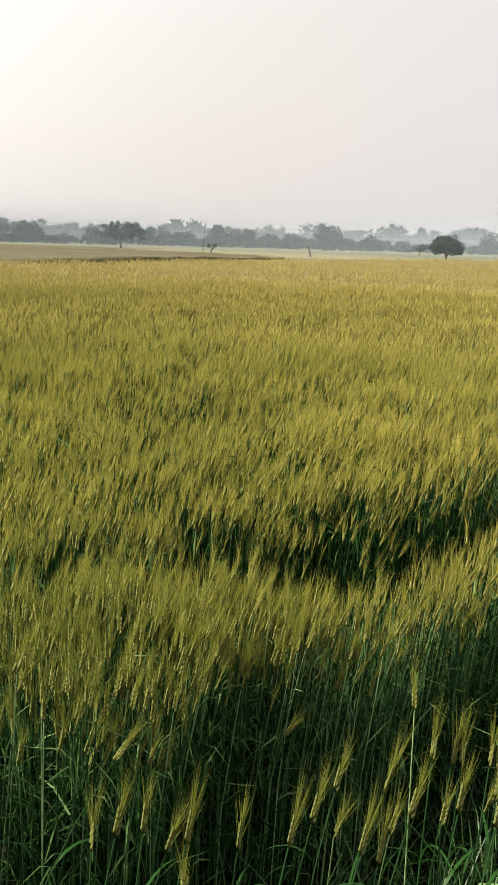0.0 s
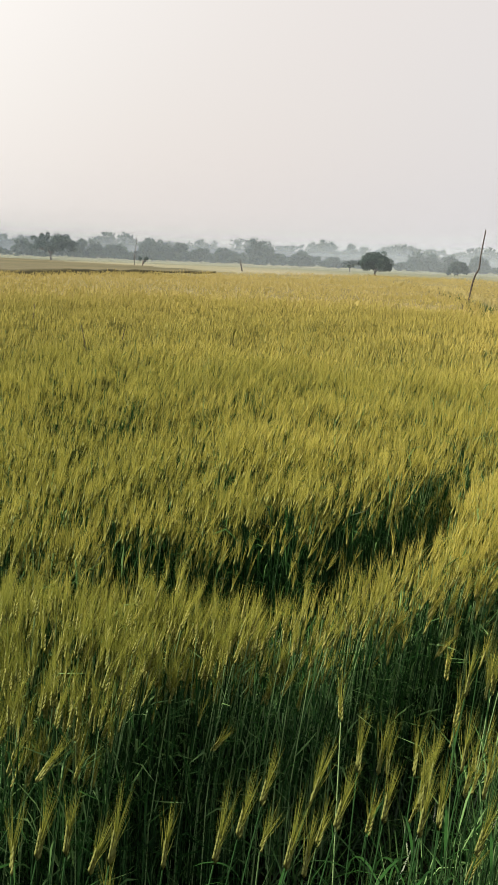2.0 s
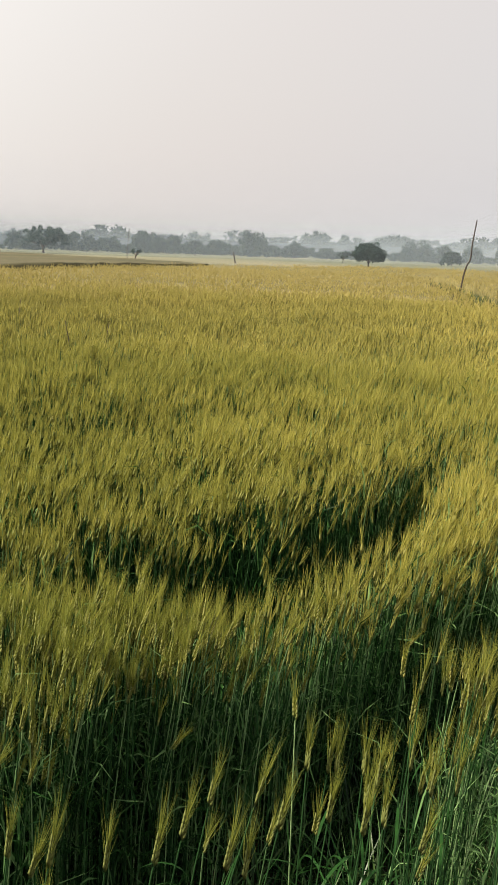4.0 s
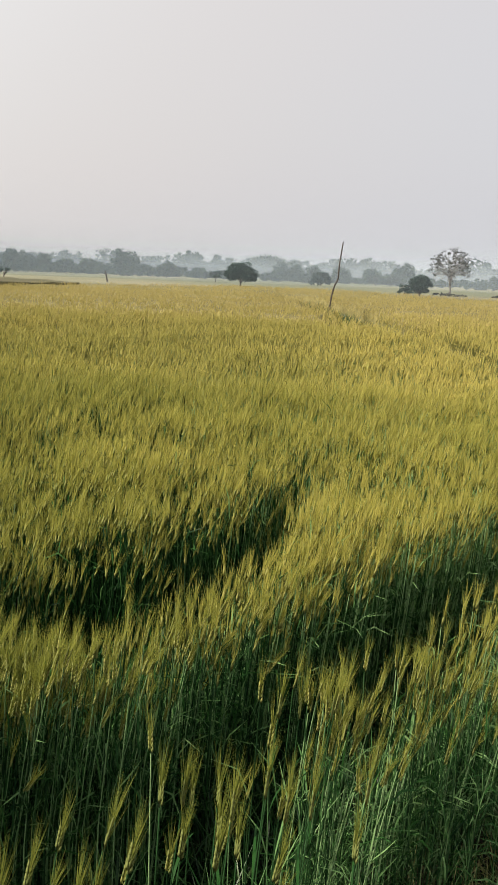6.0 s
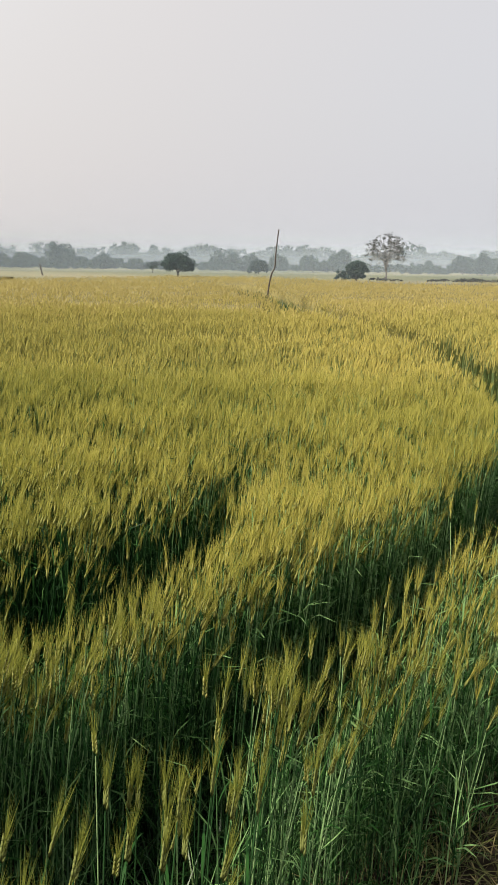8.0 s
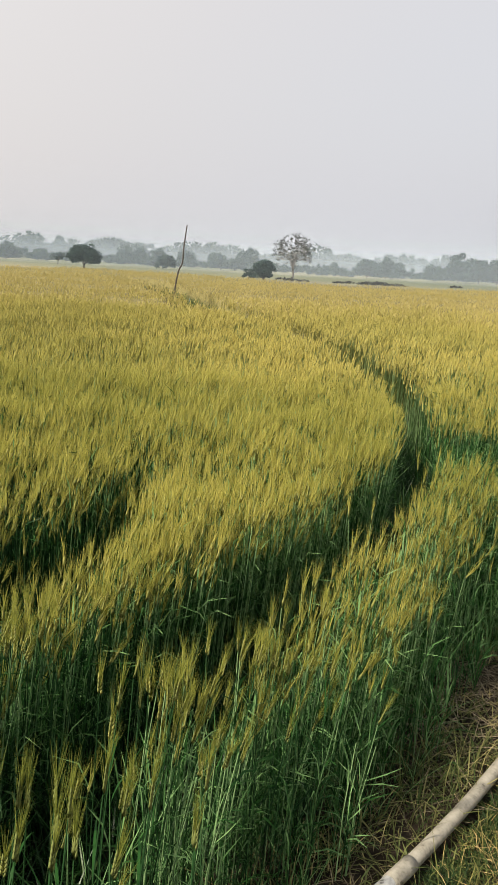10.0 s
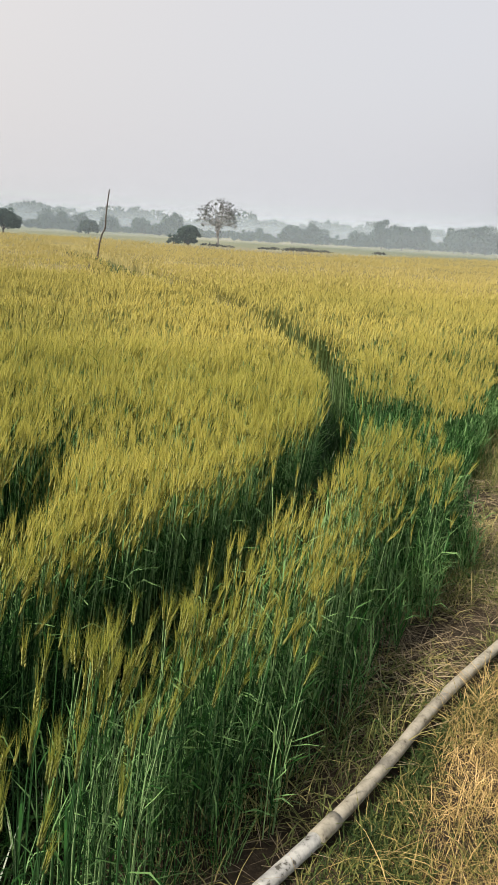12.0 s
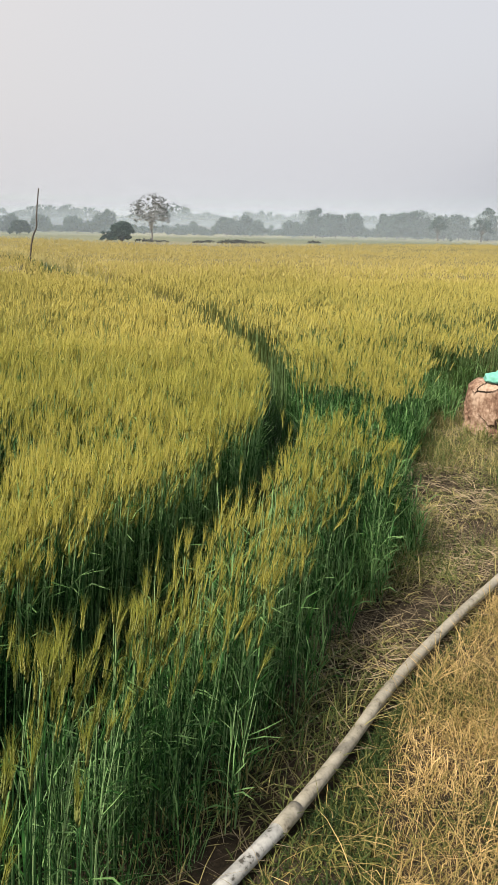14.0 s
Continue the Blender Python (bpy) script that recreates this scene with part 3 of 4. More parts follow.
def wheat(r0, r1, density, lod, a0=-20.0, a1=52.0):
    x, y, h = scatter(r0, r1, density, a0, a1)
    foot, lean, tip, way, h = stalks(x, y, h)
    n = len(x)
    eared = h > np.where((x > 2.9) & (x < 4.6) & (y > 4.3) & (y < 5.5), 0.64, np.where(x > 3.6, 0.44, np.where((x > 0.7) & (y < 3.2), 0.47, 0.5)))
    if lod < 2 and a0 > -30:                       # plants of the strip and of the furrow's banks are leafier
        near = y < np.interp(x, [p[0] for p in FURROW], [p[1] for p in FURROW])
        i = np.concatenate([np.repeat(np.arange(n)[near & (x > 0.8) & (y < 4.2)], 6), np.repeat(np.arange(n)[~near & (furrow_gap(x, y) < 0.32) & (y < 6)], 5),
                            np.repeat(np.arange(n)[(x > 2.7) & (y < 9) & (y - np.interp(x, EDGE_X, EDGE_Y) < 1.5)], 6)])
        s = rng.uniform(0.12, 0.88, len(i))
        at = foot[i] + lean[i] * (s ** 2)[:, None]
        at[:, 2] = h[i] * s
        u = lambda lo, hi: rng.uniform(lo, hi, len(i))
        tri_part("leaves", *blades(at, u(0, 2 * np.pi), u(0.05, 0.15), u(0.2, 1.4), u(-0.2, 2.4), u(0.004, 0.0085), 2, rng.normal(0, 0.6, len(i))), M_LEAF, field)
    if lod == 0:
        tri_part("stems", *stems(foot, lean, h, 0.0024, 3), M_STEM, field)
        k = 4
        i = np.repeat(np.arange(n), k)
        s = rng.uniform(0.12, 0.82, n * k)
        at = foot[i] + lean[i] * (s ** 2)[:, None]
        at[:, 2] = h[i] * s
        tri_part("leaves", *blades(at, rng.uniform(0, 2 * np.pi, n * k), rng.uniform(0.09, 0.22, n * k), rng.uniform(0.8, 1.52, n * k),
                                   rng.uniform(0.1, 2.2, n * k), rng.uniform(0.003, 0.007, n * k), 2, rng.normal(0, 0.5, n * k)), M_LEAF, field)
        t, w, m = tip[eared], way[eared], int(eared.sum())
        ear = rng.uniform(0.046, 0.062, m)
        tri_part("ears", *spikelet_ears(t, w, ear), M_EAR, field)
        tri_part("awns", *awns(t, w, ear, 0.078, 0.0012, 26, 0.24), M_AWN_GREEN, field)
    elif lod == 1:
        close = r0 < 4
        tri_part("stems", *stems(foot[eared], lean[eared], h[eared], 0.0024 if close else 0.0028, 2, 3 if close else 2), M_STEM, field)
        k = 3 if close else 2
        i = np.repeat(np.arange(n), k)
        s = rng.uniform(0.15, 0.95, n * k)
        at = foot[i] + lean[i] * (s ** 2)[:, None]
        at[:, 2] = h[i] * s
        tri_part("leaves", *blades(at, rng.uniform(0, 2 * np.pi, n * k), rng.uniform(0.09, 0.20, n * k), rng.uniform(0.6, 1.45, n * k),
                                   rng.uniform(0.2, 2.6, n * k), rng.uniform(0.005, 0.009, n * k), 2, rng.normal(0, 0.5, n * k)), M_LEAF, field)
        t, w, m = tip[eared], way[eared], int(eared.sum())
        ear = rng.uniform(0.045, 0.065, m)
        if close:
            tri_part("ears", *spindle(t, w, ear, np.full(m, 0.0105), 3), M_EAR, field)
            tri_part("awns", *awns(t, w, ear, 0.08, 0.0022, 13, 0.24), M_AWN, field)
        else:
            tri_part("ears", *awns(t - w * 0.005, w, ear * 0.2, 0.06, 0.011, 2, 0.05), M_EAR, field)
            tri_part("awns", *awns(t, w, ear, 0.08, 0.0034, 8, 0.24), M_AWN, field)
        low = np.repeat(np.arange(n)[~eared], 4)
        if len(low):
            tri_part("young_leaves", *blades(foot[low] + np.stack([0 * low, 0 * low, h[low] * rng.uniform(0.05, 0.5, len(low))], 1), rng.uniform(0, 2 * np.pi, len(low)), h[low] * rng.uniform(0.4, 0.8, len(low)),
                                             rng.uniform(1.1, 1.55, len(low)), rng.uniform(0.0, 1.5, len(low)), rng.uniform(0.005, 0.010, len(low)), 3, rng.normal(0, 0.4, len(low))), M_LEAF, field)
    elif lod == 2:
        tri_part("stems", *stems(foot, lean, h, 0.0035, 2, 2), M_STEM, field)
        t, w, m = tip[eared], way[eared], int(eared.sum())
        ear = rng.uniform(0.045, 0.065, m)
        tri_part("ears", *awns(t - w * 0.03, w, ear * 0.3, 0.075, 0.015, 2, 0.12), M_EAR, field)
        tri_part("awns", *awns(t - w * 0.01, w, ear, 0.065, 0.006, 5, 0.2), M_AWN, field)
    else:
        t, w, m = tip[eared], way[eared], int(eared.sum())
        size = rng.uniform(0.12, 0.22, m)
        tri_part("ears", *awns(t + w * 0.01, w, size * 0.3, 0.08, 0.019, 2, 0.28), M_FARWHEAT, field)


wheat(0.95, 2.5, 1800, 0)
# unseen wheat left of the view, added to block sun from the front stalks
wheat(0.95, 3.0, 700, 1, -110.0, -20.0)
wheat(2.8, 9.0, 450, 3, -111.0, -20.0)
wheat(9.0, 24.0, 95, 3, -111.0, -20.0)
wheat(2.5, 5.0, 1850, 1)
wheat(5.0, 8.0, 1850, 1)
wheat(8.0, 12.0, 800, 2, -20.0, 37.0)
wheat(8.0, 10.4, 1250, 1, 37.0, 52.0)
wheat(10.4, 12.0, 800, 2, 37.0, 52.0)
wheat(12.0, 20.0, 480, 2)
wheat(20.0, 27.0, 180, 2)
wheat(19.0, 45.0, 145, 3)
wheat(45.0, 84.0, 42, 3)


# ---- single stalks by the path ----
def wheat_stalk(bend):
    """One bearded stalk with its stem, ear, awns and two leaves, foot at the origin."""
    ob = tagged(new("wheat_stalk"), "single green wheat stalk with a bearded ripening ear", "wheat", "foreground wheat stalks")
    h = np.array([0.80])
    foot, lean = np.zeros((1, 3)), np.array([[bend, 0.01, 0.0]]) * h
    tip = foot + lean + np.array([[0, 0, h[0]]])
    way = unit(2 * lean + np.array([[0.0, 0.0, h[0]]]))
    ear = np.array([0.058])
    tri_part("stem", *stems(foot, lean, h, 0.0021, 7, 5), M_STEM, ob, True)
    spike = tri_part("ear", *spindle(tip, way, ear, np.array([0.006]), 6), M_EAR, ob)
    pv, pf = spikelet_ears(tip, way, ear)
    per = len(pv) // 8
    for i in range(8):
        tri_part("spikelet", pv[i * per:(i + 1) * per], pf[:len(pf) // 8], M_EAR, spike)
    tri_part("beard", *awns(tip, way, ear, 0.088, 0.0012, 40, 0.22), M_AWN_GREEN, ob)
    for s in rng.uniform(0.4, 0.9, 2):
        at_leaf = np.array([[lean[0, 0] * s * s, lean[0, 1] * s * s, h[0] * s]])
        tri_part("leaf", *blades(at_leaf, rng.uniform(0, 6.28, 1), rng.uniform(0.12, 0.22, 1), rng.uniform(0.9, 1.4, 1), rng.uniform(0.8, 2.6, 1),
                                 rng.uniform(0.004, 0.007, 1), 6, rng.normal(0, 0.4, 1)), M_LEAF, ob)
    return ob


BENDS = (0.03, 0.06, 0.10, 0.16, 0.30)
kinds = [wheat_stalk(b) for b in BENDS]
EARS = ((0.36, 1.50, 0), (0.40, 1.52, 1), (0.17, 1.45, 2), (0.25, 1.38, 3), (-0.24, 1.50, 4), (0.42, 1.52, 0), (0.28, 1.31, 2), (0.46, 1.49, 0), (0.48, 1.44, 1), (0.47, 1.34, 0), (0.37, 1.35, 1), (0.19, 1.22, 2),
        (0.22, 1.23, 1), (0.12, 1.33, 2), (-0.20, 1.27, 2), (-0.16, 1.30, 1), (-0.12, 1.26, 3), (-0.08, 1.23, 2), (0.0, 1.29, 1), (-0.23, 1.22, 0), (0.42, 1.30, 1), (0.08, 1.23, 2), (0.55, 1.48, 1),
        (0.57, 1.41, 2), (0.44, 1.37, 0), (0.62, 1.42, 1), (0.67, 1.31, 0), (0.65, 1.78, 1), (0.70, 1.80, 0), (0.79, 1.83, 1), (0.52, 1.30, 2), (0.74, 1.46, 1))          # where each ear begins, and its kind
for n, (ex, ey, k) in enumerate(EARS):
    turn, size = float(rng.uniform(-25, 25)), float(rng.uniform(0.97, 1.04))
    reach = BENDS[k] * 0.8 * size
    m = pose(ex - reach * math.cos(radians(turn)), ey - reach * math.sin(radians(turn)), -0.01, 0, 0, turn) @ Matrix.Scale(size, 4)
    if n < len(kinds):
        kinds[k].matrix_basis = m
    else:
        copy_thing(kinds[k], m @ Matrix.Diagonal((*(1 / q for q in kinds[k].scale), 1)))


# ---- ground ----
def polar_sheet(name, radii, a0, a1, steps, height, mat, skip=None, label="", kind="structure", category="ground"):
    r, a = np.asarray(radii), np.radians(np.linspace(a0, a1, steps))
    R, A = np.meshgrid(r, a, indexing="ij")
    x, y = R * np.sin(A), R * np.cos(A)
    v = np.stack([x, y, height(x, y, R)], -1).reshape(-1, 3)
    i, j = np.meshgrid(np.arange(len(r) - 1), np.arange(steps - 1), indexing="ij")
    q = (i * steps + j).ravel()
    f = np.concatenate([np.stack([q, q + steps + 1, q + steps], 1), np.stack([q, q + 1, q + steps + 1], 1)])
    ob = tri_part(name, v, f, mat, None, True)
    return tagged(ob, label, category, kind=kind)


def soil_height(x, y, r):
    near = np.clip(1 - r / 14, 0, 1)
    z = (0.05 * (value_noise(x, y, 0.35, 21) - 0.5) + 0.03 * (value_noise(x, y, 0.09, 22) - 0.5)) * near
    return z - 0.02 - 0.05 * near * np.clip(1 - furrow_gap(x, y) / 0.15, 0, 1)


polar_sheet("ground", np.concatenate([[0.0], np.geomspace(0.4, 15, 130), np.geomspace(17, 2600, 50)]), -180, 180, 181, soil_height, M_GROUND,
            label="dark damp field soil running out to pale fields, haze in their colour")


def canopy_height(x, y, r):
    h = stand(x, y)
    rise = np.clip((r - 10) / 6.0, 0, 1)
    wavy = 0.10 * (value_noise(x, y, 0.25, 31) - 0.5) + 0.06 * (value_noise(x, y, 2.2, 32) - 0.5)
    z = rise * (h * 0.80 + wavy * rise) - 0.06
    ends = r > np.interp(np.degrees(np.arctan2(x, y)), FAR_AZ, FAR_R)
    return np.where((h < 0.2) | (rise < 0.12) | ends, -0.35, z)


polar_sheet("wheat_understorey", np.geomspace(10, 24, 90), -22, 54, 300, canopy_height, M_CANOPY,
            label="dense green mass of wheat stalks under the ears", kind="stuff", category="wheat")


def far_canopy_height(x, y, r):
    h = stand(x, y)
    ends = r > np.interp(np.degrees(np.arctan2(x, y)), FAR_AZ, FAR_R)
    wavy = 0.05 * (value_noise(x, y, 0.3, 33) - 0.5) + 0.07 * (value_noise(x * 0.4, y, 1.1, 34) - 0.5)
    z = np.where((h < 0.2) | (furrow_gap(x, y) < 0.35), -0.3, h + wavy) * np.clip((r - 19) / 4, 0, 1)
    return np.where(ends, -0.35, z - 0.02)


polar_sheet("wheat_canopy", np.geomspace(19, 85, 170), -22, 54, 260, far_canopy_height, M_CANOPY_FAR,
            label="closed canopy of ripening golden wheat", kind="stuff", category="wheat")


def side_canopy_height(x, y, r):
    h = stand(x, y)
    return np.where((h < 0.3) | (r > np.interp(np.degrees(np.arctan2(x, y)), FAR_AZ, FAR_R)), -0.3, h * 0.74 * np.clip((r - 2.6) / 2.5, 0.2, 1) + 0.22 * (value_noise(x, y, 0.3, 35) - 0.5))


# unseen canopies added either side of the view; the left one blocks sun
for a0, a1, r0 in ((-112, -21, 2.8), (52, 85, 9.0)):
    polar_sheet("wheat_canopy", np.geomspace(r0, 85, 100), a0, a1, 110, side_canopy_height, M_CANOPY,
                label="unseen closed canopy of green and gold wheat, added beside the view", kind="stuff", category="wheat")


def raised_plot():
    """The neighbouring plot: a slightly raised crop with a low worn bank towards the wheat."""
    az = np.linspace(-60, 1.9, 260)
    near = np.interp(az, FAR_AZ, FAR_R) + 0.5
    far = np.maximum(np.interp(az, (-60, -14, -4, 0, 1.9), (90, 85, 64, 58, 55.5)), near + 0.3)
    s = np.concatenate([[-0.012, 0.0], np.linspace(0.004, 1, 46), [1.002]])
    R, A = near[None] + (far - near)[None] * s[:, None], np.radians(az)[None] + 0 * s[:, None]
    x, y = R * np.sin(A), R * np.cos(A)
    z = 0.90 + 0.05 * (value_noise(x, y, 0.6, 41) - 0.5) + 0.10 * (value_noise(x * 0.3, y, 1.4, 42) - 0.5) + 0.05 * np.interp(A, np.radians((-20, -4, 2)), (1, 1, -1))
    z[0], z[1], z[-1] = -0.2, 0.85 + 0 * z[1], -0.2
    n = len(az)
    i, j = np.meshgrid(np.arange(len(s) - 1), np.arange(n - 1), indexing="ij")
    q = (i * n + j).ravel()
    f = np.concatenate([np.stack([q, q + n + 1, q + n], 1), np.stack([q, q + 1, q + n + 1], 1)])
    ob = tri_part("neighbour_plot", np.stack([x, y, z], -1).reshape(-1, 3), f, M_PLOT, None, True)
    return tagged(ob, "duller olive and brown crop plot past a low bund", "field", kind="structure")


raised_plot()

# ---- verge: pipe, dry grass, litter ----
def smooth_line(points, steps):
    """Points along a rounded line through the given ones."""
    p = np.asarray(points, float)
    q = np.linspace(0, len(p) - 1, steps)
    i = np.clip(q.astype(int), 0, len(p) - 2)
    m = np.gradient(p, axis=0)
    u = (q - i)[:, None]
    a, b = p[i], p[i + 1]
    return (2 * u**3 - 3 * u**2 + 1) * a + (u**3 - 2 * u**2 + u) * m[i] + (-2 * u**3 + 3 * u**2) * b + (u**3 - u**2) * m[i + 1]


PIPE = ((-1.2, 0.55, 0.034), (-0.4, 1.0, 0.034), (0.4, 1.41, 0.034), (0.8, 1.62, 0.034), (1.18, 1.82, 0.034), (1.58, 2.02, 0.034), (1.97, 2.245, 0.036), (2.44, 2.535, 0.04), (3.08, 2.87, 0.036),
        (3.65, 3.14, 0.034), (4.5, 3.55, 0.034), (6.0, 4.3, 0.034))
PIPE_R = 0.0245
line = smooth_line(PIPE, 121)
pipe = tagged(new("irrigation_pipe"), "long off-white weathered plastic irrigation pipe lying beside the wheat", "pipe")
joint = int(np.argmin(np.hypot(line[:, 0] - 1.56, line[:, 1] - 2.01)))
tri_part("pipe_length", *tube_arrays(line[:joint + 1], np.full(joint + 1, PIPE_R), 16), M_PIPE_PALE, pipe, True, "whiter scuffed length of pipe")
tri_part("pipe_length", *tube_arrays(line[joint:], np.full(len(line) - joint, PIPE_R * 0.96), 16), M_PIPE, pipe, True)
c = line[joint - 1:joint + 3]
tri_part("coupling", *tube_arrays(np.vstack([c[:1], c, c[-1:]]), np.array([1.02, 1.12, 1.13, 1.13, 1.12, 1.0]) * PIPE_R, 16), M_PIPE, pipe, True, "slightly thicker pipe coupling")

PIPE_X, PIPE_Y = [p[0] for p in PIPE], [p[1] for p in PIPE]


def spots(n, x0, x1, y0, y1, keep):
    x, y = rng.uniform(x0, x1, n), rng.uniform(y0, y1, n)
    k = rng.random(n) < keep(x, y)
    return x[k], y[k]


def below_pipe(x, y):
    return np.interp(x, PIPE_X, PIPE_Y) - y


def tuft_layer(name, x, y, length, rise, droop, width, mat, label, category, segs=3, z0=-0.03):
    n = len(x)
    u = lambda lo, hi: rng.uniform(lo, hi, n)
    foot = np.stack([x, y, np.full(n, z0)], 1)
    ob = tri_part(name, *blades(foot, u(0, 2 * np.pi), u(*length), u(*rise), u(*droop), u(*width), segs, rng.normal(0, 0.6, n)), mat)
    return tagged(ob, label, category, kind="stuff")


# dry grass bank on the near side of the pipe; green and short close to it
def green_side(x, y):
    """1 in the damp green patch beside the near end of the pipe, 0 on the dry bank."""
    d = below_pipe(x, y) + 0.16 * (value_noise(x, y, 0.22, 81) - 0.5)
    return np.clip((np.interp(x, (0.8, 1.5, 2.0, 2.5, 3.4), (0.62, 0.5, 0.30, 0.12, 0.06)) - d) / 0.10, 0, 1)


def bank(x, y):
    return np.clip((below_pipe(x, y) - 0.03) / 0.05, 0, 1)


x, y = spots(170000, 0.6, 4.8, 0.6, 4.0, lambda x, y: bank(x, y) * np.clip((2.0 - below_pipe(x, y)) / 0.8, 0, 1) * np.clip((x - 0.5) / 0.5, 0, 1) * (1 - 0.85 * green_side(x, y)) * (0.25 + 0.75 * value_noise(x, y, 0.16, 51)))
tuft_layer("dry_grass", x, y, (0.05, 0.16), (0.2, 1.4), (0.2, 2.6), (0.0018, 0.0042), M_DRY, "short curling dry straw-coloured grass on the bank", "grass", 2)
x, y = spots(22000, 0.6, 5.2, 0.6, 4.2, lambda x, y: bank(x, y) * (below_pipe(x, y) < 1.7) * (1 - 0.8 * green_side(x, y)) * np.clip(value_noise(x, y, 0.4, 55) * 1.6 - 0.25, 0, 1))
tuft_layer("grass_stalks", x, y, (0.14, 0.30), (0.1, 1.1), (-0.2, 1.2), (0.0014, 0.003), M_DRY, "long bleached grass stalks lying across the bank", "grass", 3, 0.02)
x, y = spots(150000, -3.5, 5.6, -2.2, 4.6, lambda x, y: bank(x, y) * np.clip((2.9 - below_pipe(x, y)) / 1.4, 0, 1) * (1 - 0.7 * green_side(x, y)) * (0.35 + 0.65 * value_noise(x, y, 0.3, 58)) * np.where(below_pipe(x, y) < 1.5, 1.0, 0.6))
tuft_layer("grass_thatch", x, y, (0.03, 0.10), (0.1, 1.4), (0.0, 1.6), (0.003, 0.007), M_DRY, "short matted dry grass under longer blades", "grass", 1)
x, y = spots(9000, 4.9, 7.2, 4.5, 5.9, lambda x, y: value_noise(x, y, 0.3, 59))
tuft_layer("stump_grass", x, y, (0.08, 0.26), (0.3, 1.5), (0.0, 1.9), (0.004, 0.007), M_VERGE, "yellowing grass round the stump", "grass")
x, y = spots(420000, 0.5, 4.4, 0.6, 3.6, lambda x, y: bank(x, y) * np.maximum(green_side(x, y) * (0.3 + 0.7 * value_noise(x, y, 0.09, 52)), 0.25 * np.clip(value_noise(x, y, 0.35, 56) * 2.4 - 1.3, 0, 1) * (below_pipe(x, y) < 1.5)))
tuft_layer("low_weeds", x, y, (0.03, 0.10), (0.3, 1.4), (0.3, 2.6), (0.003, 0.008), M_WEED, "low green weeds growing along the pipe", "weeds", 2)


# trampled strip between the wheat and the pipe
def strip(x, y):
    e = np.interp(x, EDGE_X, EDGE_Y) - y
    return np.where((e > -0.2) & (below_pipe(x, y) < -0.02), 1.0, 0.0) * (x > 0.9) * np.interp(x, (1.0, 1.75, 2.2), (0.3, 0.5, 1.0))


x, y = spots(150000, 0.9, 9.0, 1.8, 8.0, lambda x, y: strip(x, y) * (0.25 + 0.75 * value_noise(x, y, 0.5, 53)) * np.clip((np.hypot(x, y) - 2.0) / 1.2, 0.45, 1) * np.clip(9 / np.hypot(x, y) ** 1.4, 0, 1))
tuft_layer("straw_litter", x, y, (0.06, 0.24), (-0.05, 0.35), (-0.2, 0.7), (0.002, 0.006), M_STRAW, "trampled grey-brown straw on bare soil", "straw", 2, 0.0)
x, y = spots(90000, 0.9, 7.0, 1.7, 6.6, lambda x, y: strip(x, y) * np.clip(value_noise(x, y, 0.22, 66) * 1.7 - 0.35, 0, 1) * np.clip(8 / np.hypot(x, y) ** 1.4, 0, 1))
tuft_layer("leaf_litter", x, y, (0.03, 0.10), (-0.1, 0.9), (-0.4, 1.2), (0.004, 0.009), M_VERGE, "short dead and green leaf scraps on the verge", "leaf litter", 2, 0.0)
x, y = spots(110000, 0.9, 7.0, 1.7, 7.0, lambda x, y: strip(x, y) * (value_noise(x, y, 0.45, 54) > 0.36) * np.clip(1.25 - np.abs(np.interp(x, EDGE_X, EDGE_Y) - y) / 0.5, 0.14, 1))
tuft_layer("verge_grass", x, y, (0.05, 0.28), (0.3, 1.5), (0.0, 2.2), (0.002, 0.006), M_VERGE, "sparse green grass at the wheat's foot", "grass")


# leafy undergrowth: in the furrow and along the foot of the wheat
# the furrow layers take the darkened leaf, so its shade is painted in
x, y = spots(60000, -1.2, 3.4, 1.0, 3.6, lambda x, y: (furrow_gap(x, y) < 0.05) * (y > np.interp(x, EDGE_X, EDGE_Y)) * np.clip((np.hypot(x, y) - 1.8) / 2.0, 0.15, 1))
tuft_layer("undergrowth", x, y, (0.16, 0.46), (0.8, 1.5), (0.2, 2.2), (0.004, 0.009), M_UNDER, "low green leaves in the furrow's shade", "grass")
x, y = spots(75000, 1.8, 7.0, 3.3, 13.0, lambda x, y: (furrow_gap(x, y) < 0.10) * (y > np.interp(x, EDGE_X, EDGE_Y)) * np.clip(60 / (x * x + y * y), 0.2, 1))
tuft_layer("furrow_leaves", x, y, (0.22, 0.56), (1.0, 1.55), (0.1, 1.6), (0.004, 0.009), M_UNDER, "rank green leaves filling the furrow, shade put into their colour", "grass")
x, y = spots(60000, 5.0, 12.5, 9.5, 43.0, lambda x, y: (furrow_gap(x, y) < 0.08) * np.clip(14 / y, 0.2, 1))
tuft_layer("furrow_grass", x, y, (0.45, 0.72), (1.2, 1.55), (0.0, 0.8), (0.012, 0.03), M_UNDER, "low growth along the furrow through the wheat, shade put into its colour", "grass", 2)
x, y = spots(80000, -1.0, 7.5, 0.8, 8.0, lambda x, y: (np.abs(y - np.interp(x, EDGE_X, EDGE_Y) - np.where(x > 3.6, 0.4, 0.22)) < np.where(x > 3.6, 0.55, 0.34)) * (y > np.interp(x, EDGE_X, EDGE_Y) - 0.1 * value_noise(x, y, 0.3, 57)) * np.clip(30 / (x * x + y * y), 0.1, 1) * np.clip(value_noise(x, y, 0.2, 63) * 1.6 - 0.2, 0, 1) * np.clip((x - 0.7) * 3, 0, 1))
